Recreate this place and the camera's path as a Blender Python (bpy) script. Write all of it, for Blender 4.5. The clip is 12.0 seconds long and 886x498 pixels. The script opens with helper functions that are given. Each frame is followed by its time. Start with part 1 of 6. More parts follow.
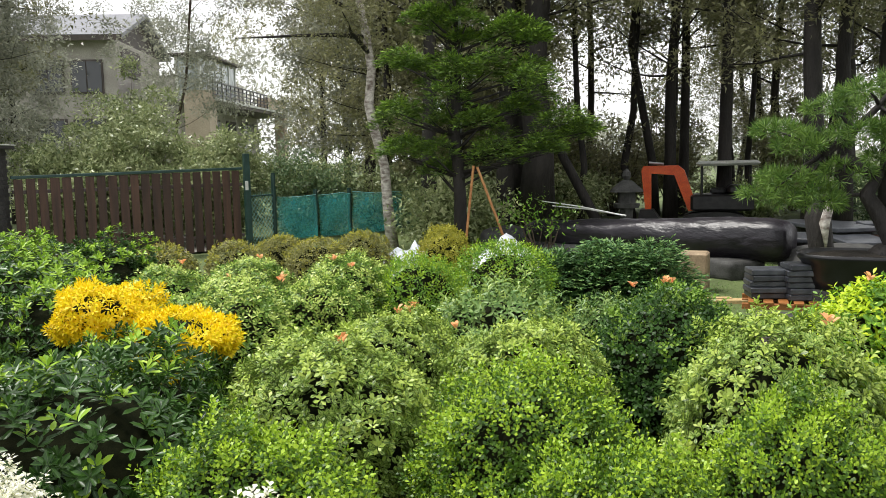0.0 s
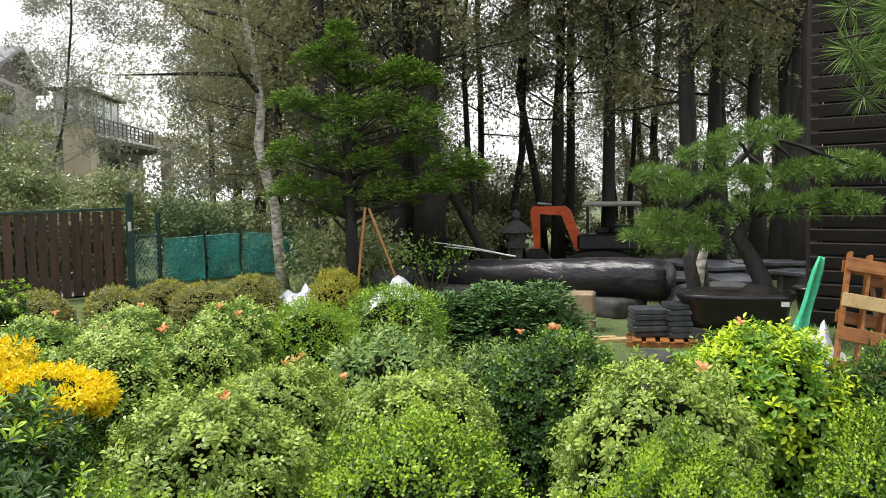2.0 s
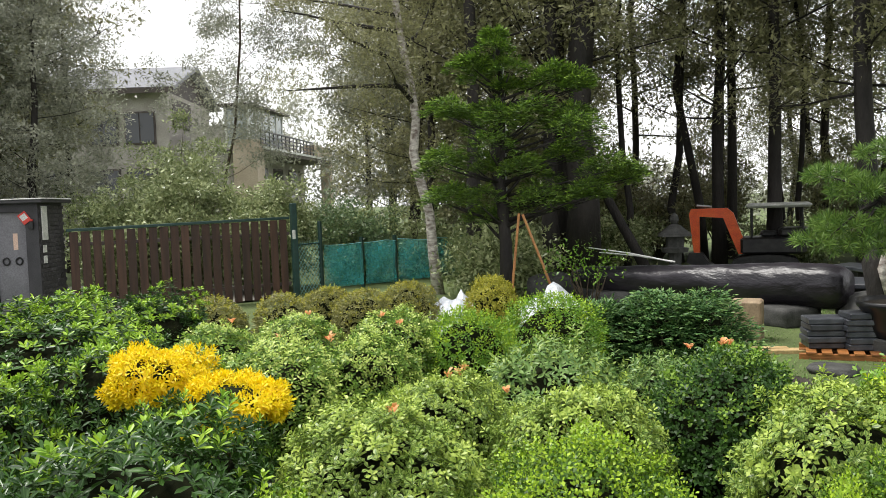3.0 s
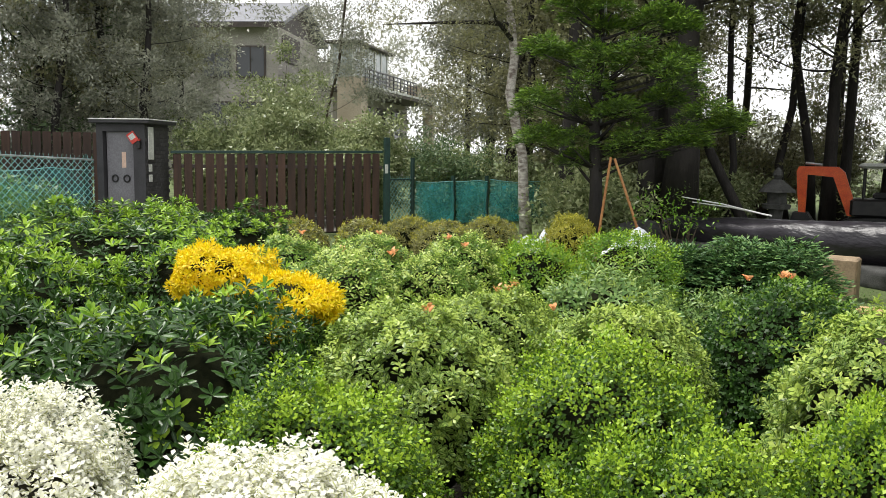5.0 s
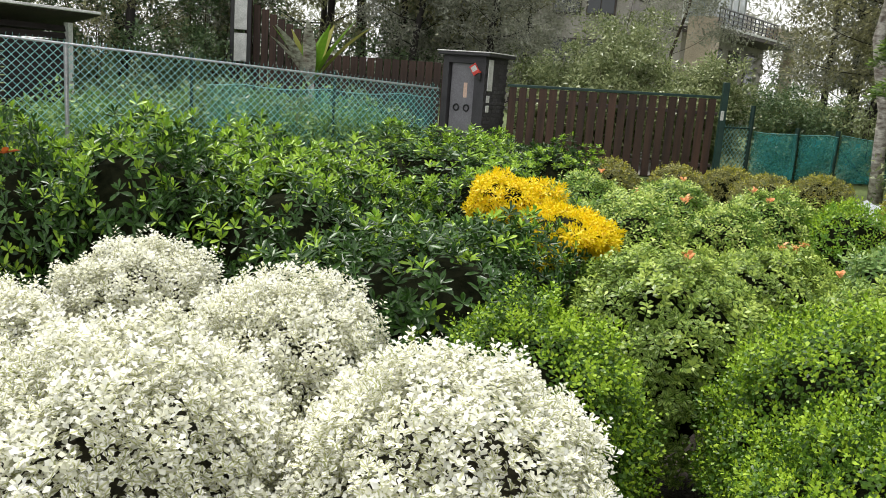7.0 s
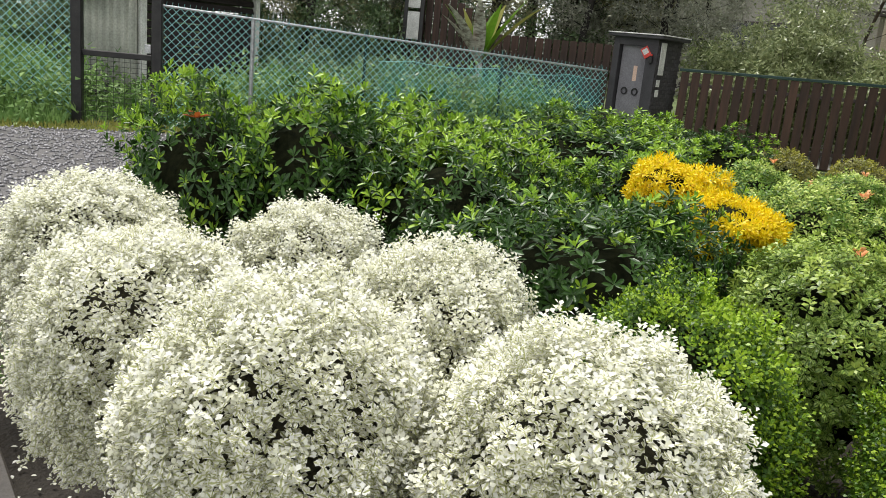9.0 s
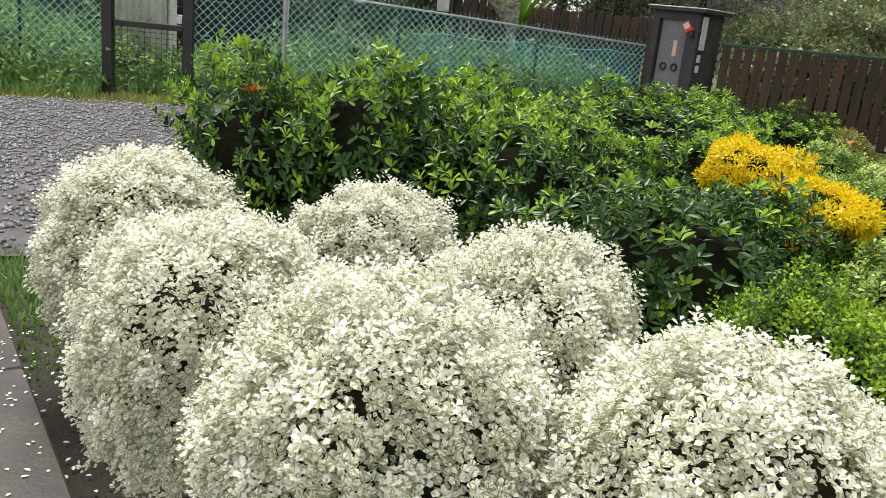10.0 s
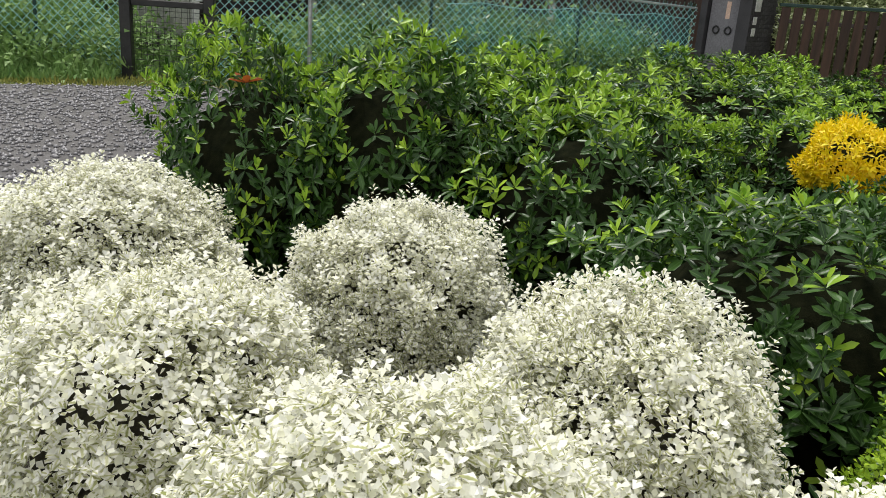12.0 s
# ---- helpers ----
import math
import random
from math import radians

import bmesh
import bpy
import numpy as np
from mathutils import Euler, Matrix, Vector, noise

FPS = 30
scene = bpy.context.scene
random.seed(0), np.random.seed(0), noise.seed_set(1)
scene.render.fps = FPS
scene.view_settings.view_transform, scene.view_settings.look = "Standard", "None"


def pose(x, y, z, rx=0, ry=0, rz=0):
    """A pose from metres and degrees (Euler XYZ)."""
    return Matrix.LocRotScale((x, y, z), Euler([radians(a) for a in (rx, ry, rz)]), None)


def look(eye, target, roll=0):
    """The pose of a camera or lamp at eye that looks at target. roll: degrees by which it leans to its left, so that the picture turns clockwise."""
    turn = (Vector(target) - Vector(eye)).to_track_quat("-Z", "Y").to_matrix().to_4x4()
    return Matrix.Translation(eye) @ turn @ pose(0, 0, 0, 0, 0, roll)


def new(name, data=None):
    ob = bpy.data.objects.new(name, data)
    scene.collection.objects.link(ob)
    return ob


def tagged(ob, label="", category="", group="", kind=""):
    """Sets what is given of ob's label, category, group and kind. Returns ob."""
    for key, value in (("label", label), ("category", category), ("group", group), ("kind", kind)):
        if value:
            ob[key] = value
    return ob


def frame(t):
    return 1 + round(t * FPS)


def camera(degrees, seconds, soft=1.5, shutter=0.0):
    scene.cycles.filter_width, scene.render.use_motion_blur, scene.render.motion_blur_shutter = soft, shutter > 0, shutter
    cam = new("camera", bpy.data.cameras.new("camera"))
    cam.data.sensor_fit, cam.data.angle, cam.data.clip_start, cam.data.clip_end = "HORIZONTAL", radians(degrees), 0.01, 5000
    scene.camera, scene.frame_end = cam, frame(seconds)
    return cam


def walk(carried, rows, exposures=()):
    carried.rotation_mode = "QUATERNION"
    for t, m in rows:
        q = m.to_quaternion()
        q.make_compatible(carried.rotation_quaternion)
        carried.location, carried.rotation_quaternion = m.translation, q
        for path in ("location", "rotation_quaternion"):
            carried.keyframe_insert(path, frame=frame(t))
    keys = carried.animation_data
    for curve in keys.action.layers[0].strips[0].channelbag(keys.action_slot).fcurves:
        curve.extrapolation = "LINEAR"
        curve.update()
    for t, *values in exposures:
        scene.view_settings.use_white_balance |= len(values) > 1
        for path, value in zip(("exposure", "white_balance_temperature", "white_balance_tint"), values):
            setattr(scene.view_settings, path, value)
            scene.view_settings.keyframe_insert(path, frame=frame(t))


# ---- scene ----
cam = camera(56.2, 12.0, soft=0.75, shutter=0.0)
PATH = [
    (0, (-0.07, -0.028, 1.588), (0.978, 1.662, 1.376), -1.3),
    (0.5, (-0.035, -0.046, 1.602), (1.119, 1.578, 1.427), -0.9),
    (1, (-0.022, -0.066, 1.609), (1.223, 1.493, 1.462), -1.0),
    (1.5, (-0.021, -0.064, 1.631), (1.262, 1.463, 1.488), -0.8),
    (2, (-0.043, -0.032, 1.641), (1.219, 1.515, 1.514), -1.1),
    (2.5, (-0.06, 0.016, 1.676), (0.969, 1.727, 1.564), -2.3),
    (3, (-0.066, 0.02, 1.677), (0.897, 1.77, 1.569), -2.1),
    (3.5, (-0.085, 0.025, 1.667), (0.83, 1.8, 1.559), -1.6),
    (3.7, (-0.094, 0.021, 1.656), (0.798, 1.807, 1.54), -1.7),
    (5.3, (0.162, -0.122, 1.507), (0.862, 1.736, 1.263), 2.2),
    (5.5, (0.188, -0.157, 1.509), (0.848, 1.715, 1.258), 3.4),
    (6, (0.217, -0.263, 1.522), (0.524, 1.683, 1.178), 4.7),
    (6.5, (0.258, -0.305, 1.539), (0.389, 1.653, 1.154), 4.2),
    (7, (0.306, -0.257, 1.523), (0.287, 1.701, 1.119), 4.2),
    (7.5, (0.322, -0.261, 1.543), (0.014, 1.669, 1.119), 3.4),
    (7.7, (0.336, -0.266, 1.548), (-0.017, 1.657, 1.126), 3.8),
    (9.3, (0.309, -0.313, 1.495), (-0.081, 1.584, 0.995), 5.8),
    (9.5, (0.248, -0.274, 1.484), (-0.15, 1.617, 0.969), 6.0),
    (10, (0.071, -0.132, 1.481), (-0.35, 1.747, 0.94), 6.0),
    (10.5, (0.031, -0.007, 1.455), (-0.397, 1.863, 0.887), 5.9),
    (11, (0.04, 0.179, 1.453), (-0.464, 2.021, 0.856), 5.2),
    (11.5, (0.017, 0.355, 1.431), (-0.495, 2.18, 0.793), 5.0),
    (12, (-0.109, 0.542, 1.465), (-0.611, 2.378, 0.851), 4.1),
]
walk(cam, [(t, look(eye, target, roll)) for t, eye, target, roll in PATH], exposures=((0.0, 0.62), (5.0, 0.58), (8.5, 0.39), (10.5, 0.30), (12.0, 0.11)))

# ---- world and light: a wet, overcast day ----
world = bpy.data.worlds.new("overcast_sky")
scene.world = world
world.use_nodes = True
wn, wl = world.node_tree.nodes, world.node_tree.links
sky = wn.new("ShaderNodeTexSky")
sky.sky_type, sky.sun_disc = "NISHITA", False
sky.sun_elevation, sky.sun_rotation = radians(65), radians(-39)
sky.air_density, sky.dust_density = 1.2, 4.0
clouds = wn.new("ShaderNodeBackground")
clouds.inputs[0].default_value = (0.985, 0.985, 1.0, 1)
clouds.inputs[1].default_value = 1.02
blue = wn["Background"]
blue.inputs[1].default_value = 0.06
wl.new(sky.outputs[0], blue.inputs[0])
deck = wn.new("ShaderNodeMixShader")
deck.inputs[0].default_value = 0.85
wl.new(blue.outputs[0], deck.inputs[1])
wl.new(clouds.outputs[0], deck.inputs[2])
wl.new(deck.outputs[0], wn["World Output"].inputs[0])
sun = new("sun", bpy.data.lights.new("sun", "SUN"))
sun.data.energy, sun.data.angle, sun.data.color = 2.5, radians(25), (1.0, 0.97, 0.92)
sun.matrix_world = look((-4, 5, 14), (0, 0, 0))


# ---- materials ----
def material(name):
    m = bpy.data.materials.new(name)
    m.use_nodes = True
    return m, m.node_tree.nodes, m.node_tree.links, m.node_tree.nodes["Principled BSDF"]


def ramp(nodes, stops):
    r = nodes.new("ShaderNodeValToRGB")
    while len(r.color_ramp.elements) < len(stops):
        r.color_ramp.elements.new(0.5)
    for e, (at, c) in zip(r.color_ramp.elements, stops):
        e.position, e.color = at, (*c, 1)
    return r


def noise_tex(nodes, links, scale, detail=4, coord="Object", stretch=None):
    tc = nodes.new("ShaderNodeTexCoord")
    n = nodes.new("ShaderNodeTexNoise")
    n.inputs["Scale"].default_value, n.inputs["Detail"].default_value = scale, detail
    if stretch:
        mp = nodes.new("ShaderNodeMapping")
        mp.inputs["Scale"].default_value = stretch
        links.new(tc.outputs[coord], mp.inputs[0])
        links.new(mp.outputs[0], n.inputs["Vector"])
    else:
        links.new(tc.outputs[coord], n.inputs["Vector"])
    return n


def mix_rgb(nodes, links, fac, a, b, kind="MIX"):
    m = nodes.new("ShaderNodeMix")
    m.data_type, m.blend_type = "RGBA", kind
    for sock, v in ((m.inputs[0], fac), (m.inputs[6], a), (m.inputs[7], b)):
        if isinstance(v, (int, float)):
            sock.default_value = v
        elif isinstance(v, tuple):
            sock.default_value = (*v, 1)
        else:
            links.new(v, sock)
    return m.outputs[2]


def bump(nodes, links, bsdf, height, strength=0.4, distance=0.01):
    b = nodes.new("ShaderNodeBump")
    b.inputs["Strength"].default_value, b.inputs["Distance"].default_value = strength, distance
    links.new(height, b.inputs["Height"])
    links.new(b.outputs[0], bsdf.inputs["Normal"])


def rough_mat(name, a, b, scale, rough=0.8, fine=None, relief=0.5, depth=0.01, stretch=None, metal=0.0, each=0.0, coord="Object"):
    """Two colours by coarse noise, fine grain on top, relief, and a shift of its own for each piece."""
    m, n, l, s = material(name)
    coarse = noise_tex(n, l, scale, 5, coord, stretch)
    grain = noise_tex(n, l, fine or scale * 9, 6, coord, stretch)
    r = ramp(n, [(0.32, a), (0.68, b)])
    l.new(coarse.outputs[0], r.inputs[0])
    g = ramp(n, [(0.3, (0.72, 0.72, 0.72)), (0.7, (1.2, 1.2, 1.2))])
    l.new(grain.outputs[0], g.inputs[0])
    col = mix_rgb(n, l, 0.8, r.outputs[0], g.outputs[0], "MULTIPLY")
    if each:
        info = n.new("ShaderNodeObjectInfo")
        e = ramp(n, [(0.0, (1 - each,) * 3), (1.0, (1 + each,) * 3)])
        l.new(info.outputs["Random"], e.inputs[0])
        col = mix_rgb(n, l, 1.0, col, e.outputs[0], "MULTIPLY")
    l.new(col, s.inputs["Base Color"])
    s.inputs["Roughness"].default_value, s.inputs["Metallic"].default_value = rough, metal
    if relief:
        bump(n, l, s, grain.outputs[0], relief, depth)
    return m


def leaf_mat(name, dark, light, rough=0.4, glow=0.3, edge=None, rib=None, patch=18.0, spread=0.35):
    """A leaf: hue by leaf and by sprig, a paler margin or midrib, light shining through."""
    m, n, l, s = material(name)
    geo = n.new("ShaderNodeNewGeometry")
    sprig = noise_tex(n, l, patch, 2)
    half = n.new("ShaderNodeMath")
    half.operation = "MULTIPLY_ADD"
    half.inputs[1].default_value, half.inputs[2].default_value = 0.55, 0.0
    l.new(geo.outputs["Random Per Island"], half.inputs[0])
    add = n.new("ShaderNodeMath")
    add.operation = "MULTIPLY_ADD"
    add.inputs[1].default_value = 0.75
    l.new(sprig.outputs[0], add.inputs[0])
    l.new(half.outputs[0], add.inputs[2])
    r = ramp(n, [(0.65 - spread, dark), (0.65 + spread, light)])
    l.new(add.outputs[0], r.inputs[0])
    col = r.outputs[0]
    if edge or rib:
        uv = n.new("ShaderNodeUVMap")
        sep = n.new("ShaderNodeSeparateXYZ")
        l.new(uv.outputs[0], sep.inputs[0])
        off = n.new("ShaderNodeMath")
        off.operation = "SUBTRACT"
        off.inputs[1].default_value = 0.5
        l.new(sep.outputs[1], off.inputs[0])
        ab = n.new("ShaderNodeMath")
        ab.operation = "ABSOLUTE"
        l.new(off.outputs[0], ab.inputs[0])
        if edge:
            blot = noise_tex(n, l, 160, 2)
            wob = n.new("ShaderNodeMath")
            wob.operation = "MULTIPLY_ADD"
            wob.inputs[1].default_value = 0.35
            l.new(blot.outputs[0], wob.inputs[0])
            l.new(ab.outputs[0], wob.inputs[2])
            e = ramp(n, [(0.24, (0, 0, 0)), (0.36, (1, 1, 1))])
            l.new(wob.outputs[0], e.inputs[0])
            col = mix_rgb(n, l, e.outputs[0], col, edge)
        if rib:
            e = ramp(n, [(0.0, (1, 1, 1)), (0.07, (0, 0, 0))])
            l.new(ab.outputs[0], e.inputs[0])
            col = mix_rgb(n, l, e.outputs[0], col, rib)
    l.new(col, s.inputs["Base Color"])
    s.inputs["Roughness"].default_value = rough
    s.inputs["Specular IOR Level"].default_value = 0.33
    tr = n.new("ShaderNodeBsdfTranslucent")
    l.new(col, tr.inputs[0])
    mx = n.new("ShaderNodeMixShader")
    mx.inputs[0].default_value = glow * 0.65
    l.new(s.outputs[0], mx.inputs[1])
    l.new(tr.outputs[0], mx.inputs[2])
    l.new(mx.outputs[0], n["Material Output"].inputs[0])
    return m


M_BOX = leaf_mat("box_leaf", (0.030, 0.083, 0.009), (0.115, 0.225, 0.018), 0.36, 0.25)
M_BOX_YOUNG = leaf_mat("box_young_leaf", (0.18, 0.33, 0.02), (0.42, 0.58, 0.04), 0.38, 0.3)
M_BOX2 = leaf_mat("dark_box_leaf", (0.0194, 0.058, 0.0115), (0.0648, 0.15, 0.023), 0.38, 0.28)
M_BOX2_YOUNG = leaf_mat("dark_box_young_leaf", (0.13, 0.26, 0.0287), (0.259, 0.4, 0.0517), 0.4, 0.3)
M_WHITE = leaf_mat("cream_edged_leaf", (0.28, 0.31, 0.09), (0.66, 0.66, 0.38), 0.42, 0.3, edge=(0.90, 0.89, 0.80))
M_WHITE_YOUNG = leaf_mat("cream_leaf", (0.83, 0.83, 0.62), (0.90, 0.90, 0.86), 0.42, 0.3)
M_VAR = leaf_mat("pale_edged_leaf", (0.034, 0.092, 0.012), (0.135, 0.25, 0.03), 0.34, 0.25, edge=(0.31, 0.42, 0.09))
M_VAR_YOUNG = leaf_mat("pale_young_leaf", (0.27, 0.39, 0.05), (0.52, 0.63, 0.14), 0.36, 0.3)
M_RHODO = leaf_mat("leathery_leaf", (0.011, 0.036, 0.007), (0.055, 0.135, 0.02), 0.28, 0.15, rib=(0.09, 0.17, 0.045), patch=8)
M_RHODO_YOUNG = leaf_mat("leathery_young_leaf", (0.11, 0.25, 0.02), (0.44, 0.64, 0.06), 0.3, 0.3, patch=5)
M_YELLOW = leaf_mat("golden_leaf", (0.86, 0.60, 0.006), (0.95, 0.82, 0.015), 0.45, 0.35)
M_AZALEA = leaf_mat("azalea_leaf", (0.06, 0.14, 0.02), (0.22, 0.37, 0.05), 0.36, 0.25)
M_AZALEA_YOUNG = leaf_mat("azalea_young_leaf", (0.34, 0.47, 0.07), (0.63, 0.73, 0.22), 0.36, 0.3)
M_DULL = leaf_mat("grey_green_leaf", (0.08, 0.18, 0.04), (0.24, 0.36, 0.10), 0.3, 0.2)
M_LIME = leaf_mat("lime_leaf", (0.389, 0.56, 0.0172), (0.626, 0.74, 0.046), 0.36, 0.35)
M_LIME_OLD = leaf_mat("lime_old_leaf", (0.0864, 0.22, 0.023), (0.216, 0.38, 0.0345), 0.36, 0.3)
M_BROWN = leaf_mat("bronze_leaf", (0.13, 0.155, 0.045), (0.36, 0.34, 0.11), 0.45, 0.2)
M_GOLDBALL = leaf_mat("golden_green_leaf", (0.25, 0.27, 0.03), (0.50, 0.46, 0.055), 0.45, 0.25)
M_JUNIPER = leaf_mat("juniper_leaf", (0.030, 0.085, 0.022), (0.08, 0.18, 0.05), 0.5, 0.1, patch=9)
M_JUNIPER_TIP = leaf_mat("juniper_tip_leaf", (0.09, 0.19, 0.05), (0.20, 0.32, 0.09), 0.5, 0.15, patch=9)
M_CYPRESS = leaf_mat("cypress_leaf", (0.054, 0.11, 0.0253), (0.162, 0.26, 0.0517), 0.55, 0.12, patch=4)
M_CYPRESS_TIP = leaf_mat("cypress_tip_leaf", (0.13, 0.26, 0.032), (0.32, 0.46, 0.065), 0.5, 0.2, patch=4)
M_PINE = leaf_mat("pine_needle", (0.0486, 0.12, 0.0253), (0.216, 0.34, 0.0633), 0.4, 0.25, patch=6)
# Both forest leaf colours are lightened and greyed to stand in for haze.
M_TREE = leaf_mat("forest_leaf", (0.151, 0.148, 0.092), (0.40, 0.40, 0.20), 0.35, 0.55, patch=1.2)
M_TREE_HAZE = leaf_mat("hazed_forest_leaf", (0.24, 0.25, 0.20), (0.48, 0.49, 0.38), 0.35, 0.6, patch=1.2)
M_SHRUB = leaf_mat("shrub_leaf", (0.108, 0.16, 0.0575), (0.497, 0.54, 0.276), 0.26, 0.3, patch=3)
M_UNDER = leaf_mat("undergrowth_leaf", (0.0648, 0.12, 0.0575), (0.216, 0.3, 0.127), 0.35, 0.2, patch=3)
M_GRASS = leaf_mat("grass_blade", (0.108, 0.22, 0.0575), (0.292, 0.44, 0.138), 0.5, 0.3, patch=2)
M_GRASS_DRY = leaf_mat("yellow_grass_blade", (0.238, 0.26, 0.0575), (0.38, 0.36, 0.10), 0.5, 0.3, patch=2)
M_FLOWER = leaf_mat("orange_petal", (0.86, 0.32, 0.10), (0.90, 0.52, 0.28), 0.5, 0.4)
M_RED_LEAF = leaf_mat("red_brown_leaf", (0.38, 0.06, 0.02), (0.5, 0.13, 0.03), 0.5, 0.3)
# Fill colours of the shrubs' added cores, standing in for shade between leaves.
M_CORE = rough_mat("dark_core_filler", (0.008, 0.011, 0.005), (0.020, 0.022, 0.010), 30, 1.0)
M_CORE_BROWN = rough_mat("brown_core_filler", (0.016, 0.015, 0.008), (0.06, 0.052, 0.028), 70, 0.9)
M_CORE.node_tree.nodes["Principled BSDF"].inputs["Specular IOR Level"].default_value = 0.05
M_BARK = rough_mat("dark_bark", (0.012, 0.010, 0.009), (0.038, 0.032, 0.028), 6, 0.75, 40, 0.9, 0.02, (1, 1, 0.25))
M_STEM = rough_mat("brown_stem", (0.05, 0.035, 0.022), (0.1, 0.075, 0.05), 20, 0.8, 90, 0.6, 0.006)
M_BIRCH = rough_mat("pale_bark", (0.16, 0.12, 0.10), (0.74, 0.70, 0.64), 9, 0.7, 40, 0.8, 0.01, (1, 1, 2.0))
M_SOIL = rough_mat("wet_soil", (0.020, 0.016, 0.011), (0.055, 0.043, 0.03), 2.5, 0.8, 60, 0.9, 0.02)
M_LAWN = rough_mat("rough_grass_ground", (0.062, 0.09, 0.026), (0.13, 0.175, 0.05), 0.8, 0.9, 25, 0.9, 0.03)
M_GRAVEL_BED = rough_mat("gravel_bed", (0.07, 0.065, 0.062), (0.16, 0.15, 0.15), 3, 0.55, 70, 1.0, 0.02)
M_STONE = rough_mat("gravel_stone", (0.10, 0.10, 0.105), (0.34, 0.33, 0.34), 9, 0.45, 120, 0.4, 0.003)
M_SLAB = rough_mat("wet_concrete", (0.042, 0.035, 0.029), (0.095, 0.082, 0.07), 3, 0.45, 80, 0.5, 0.004)
M_SLIT_GROUND = rough_mat("pale_slit_ground", (0.26, 0.25, 0.22), (0.42, 0.40, 0.36), 1.5, 0.5, 40, 0.4, 0.004)
M_FENCE = rough_mat("brown_stained_board", (0.032, 0.016, 0.010), (0.075, 0.036, 0.022), 3, 0.6, 50, 0.5, 0.004, (5, 5, 0.4), each=0.3)
M_GREENMETAL = rough_mat("green_painted_steel", (0.008, 0.035, 0.028), (0.016, 0.055, 0.045), 8, 0.45, 60, 0.15, 0.002)
M_BLACKMETAL = rough_mat("black_painted_steel", (0.010, 0.010, 0.011), (0.028, 0.026, 0.026), 8, 0.4, 60, 0.2, 0.002)
M_WIRE = rough_mat("green_coated_wire", (0.14, 0.44, 0.43), (0.38, 0.63, 0.62), 30, 0.4, 90, 0)
M_GALV = rough_mat("galvanised_pipe", (0.35, 0.36, 0.37), (0.6, 0.61, 0.62), 10, 0.35, 60, 0.1, 0.001, metal=0.6)
M_BRICK = rough_mat("charcoal_brick", (0.035, 0.033, 0.036), (0.075, 0.07, 0.074), 10, 0.7, 90, 0.5, 0.003, each=0.25)
M_PLASTER = rough_mat("grey_plaster", (0.035, 0.034, 0.037), (0.06, 0.058, 0.062), 4, 0.7, 60, 0.3, 0.003)
M_DOOR = rough_mat("grey_door_paint", (0.16, 0.155, 0.17), (0.22, 0.215, 0.23), 3, 0.45, 50, 0.1, 0.002)
M_WHITEPAINT = rough_mat("weathered_white", (0.55, 0.55, 0.52), (0.78, 0.78, 0.75), 6, 0.5, 50, 0.1, 0.002)
M_RED = rough_mat("red_paint", (0.55, 0.04, 0.03), (0.68, 0.07, 0.05), 8, 0.5, 50, 0)
M_PAPER = rough_mat("pinkish_paper", (0.62, 0.42, 0.32), (0.74, 0.54, 0.42), 12, 0.7, 60, 0)
M_ORANGE = rough_mat("orange_machine_paint", (0.74, 0.085, 0.014), (0.86, 0.14, 0.022), 5, 0.35, 60, 0.1, 0.002)
M_RUBBER = rough_mat("black_rubber", (0.012, 0.012, 0.012), (0.03, 0.03, 0.03), 10, 0.7)
M_CANOPY = rough_mat("grey_canopy", (0.42, 0.43, 0.40), (0.6, 0.6, 0.57), 4, 0.5, 40, 0.1, 0.002)
M_LOG = rough_mat("wet_black_log", (0.010, 0.009, 0.012), (0.035, 0.030, 0.038), 4, 0.3, 22, 0.35, 0.03, (1, 0.35, 1))
M_LOG.node_tree.nodes["Principled BSDF"].inputs["Specular IOR Level"].default_value = 0.4
M_BLOCK = rough_mat("tan_stone", (0.25, 0.18, 0.11), (0.40, 0.30, 0.19), 6, 0.75, 50, 0.4, 0.004)
M_SLATE = rough_mat("dark_slate", (0.03, 0.033, 0.04), (0.085, 0.092, 0.105), 6, 0.3, 60, 0.4, 0.004, each=0.2)
M_PLANK = rough_mat("orange_brown_plank", (0.20, 0.07, 0.016), (0.38, 0.15, 0.038), 4, 0.5, 40, 0.4, 0.003, (1, 6, 6), each=0.2)
M_PLANK_PALE = rough_mat("pale_plank", (0.42, 0.28, 0.12), (0.58, 0.42, 0.2), 4, 0.6, 40, 0.3, 0.003, each=0.15)
M_POT = rough_mat("black_glazed_pot", (0.006, 0.006, 0.007), (0.014, 0.014, 0.015), 6, 0.3, 60, 0.1, 0.002)
M_TERRACOTTA = rough_mat("brown_pot_clay", (0.10, 0.06, 0.04), (0.17, 0.10, 0.07), 6, 0.6)
M_SLAT = rough_mat("dark_stained_slat", (0.010, 0.007, 0.006), (0.024, 0.017, 0.016), 4, 0.85, 50, 0.3, 0.004, (0.5, 0.5, 6), each=0.3)
M_TARP = rough_mat("green_tarpaulin", (0.04, 0.44, 0.22), (0.10, 0.64, 0.36), 6, 0.4, 30, 0.4, 0.01)
M_PLASTIC = rough_mat("pale_plastic_sheet", (0.62, 0.66, 0.7), (0.85, 0.87, 0.9), 6, 0.25, 30, 0.5, 0.01)
M_BAMBOO = rough_mat("bamboo_stake", (0.36, 0.15, 0.05), (0.5, 0.25, 0.09), 9, 0.5, 40, 0.2, 0.002)
M_WALL = rough_mat("beige_render", (0.40, 0.33, 0.25), (0.5, 0.42, 0.33), 1.5, 0.8, 20, 0.3, 0.005)
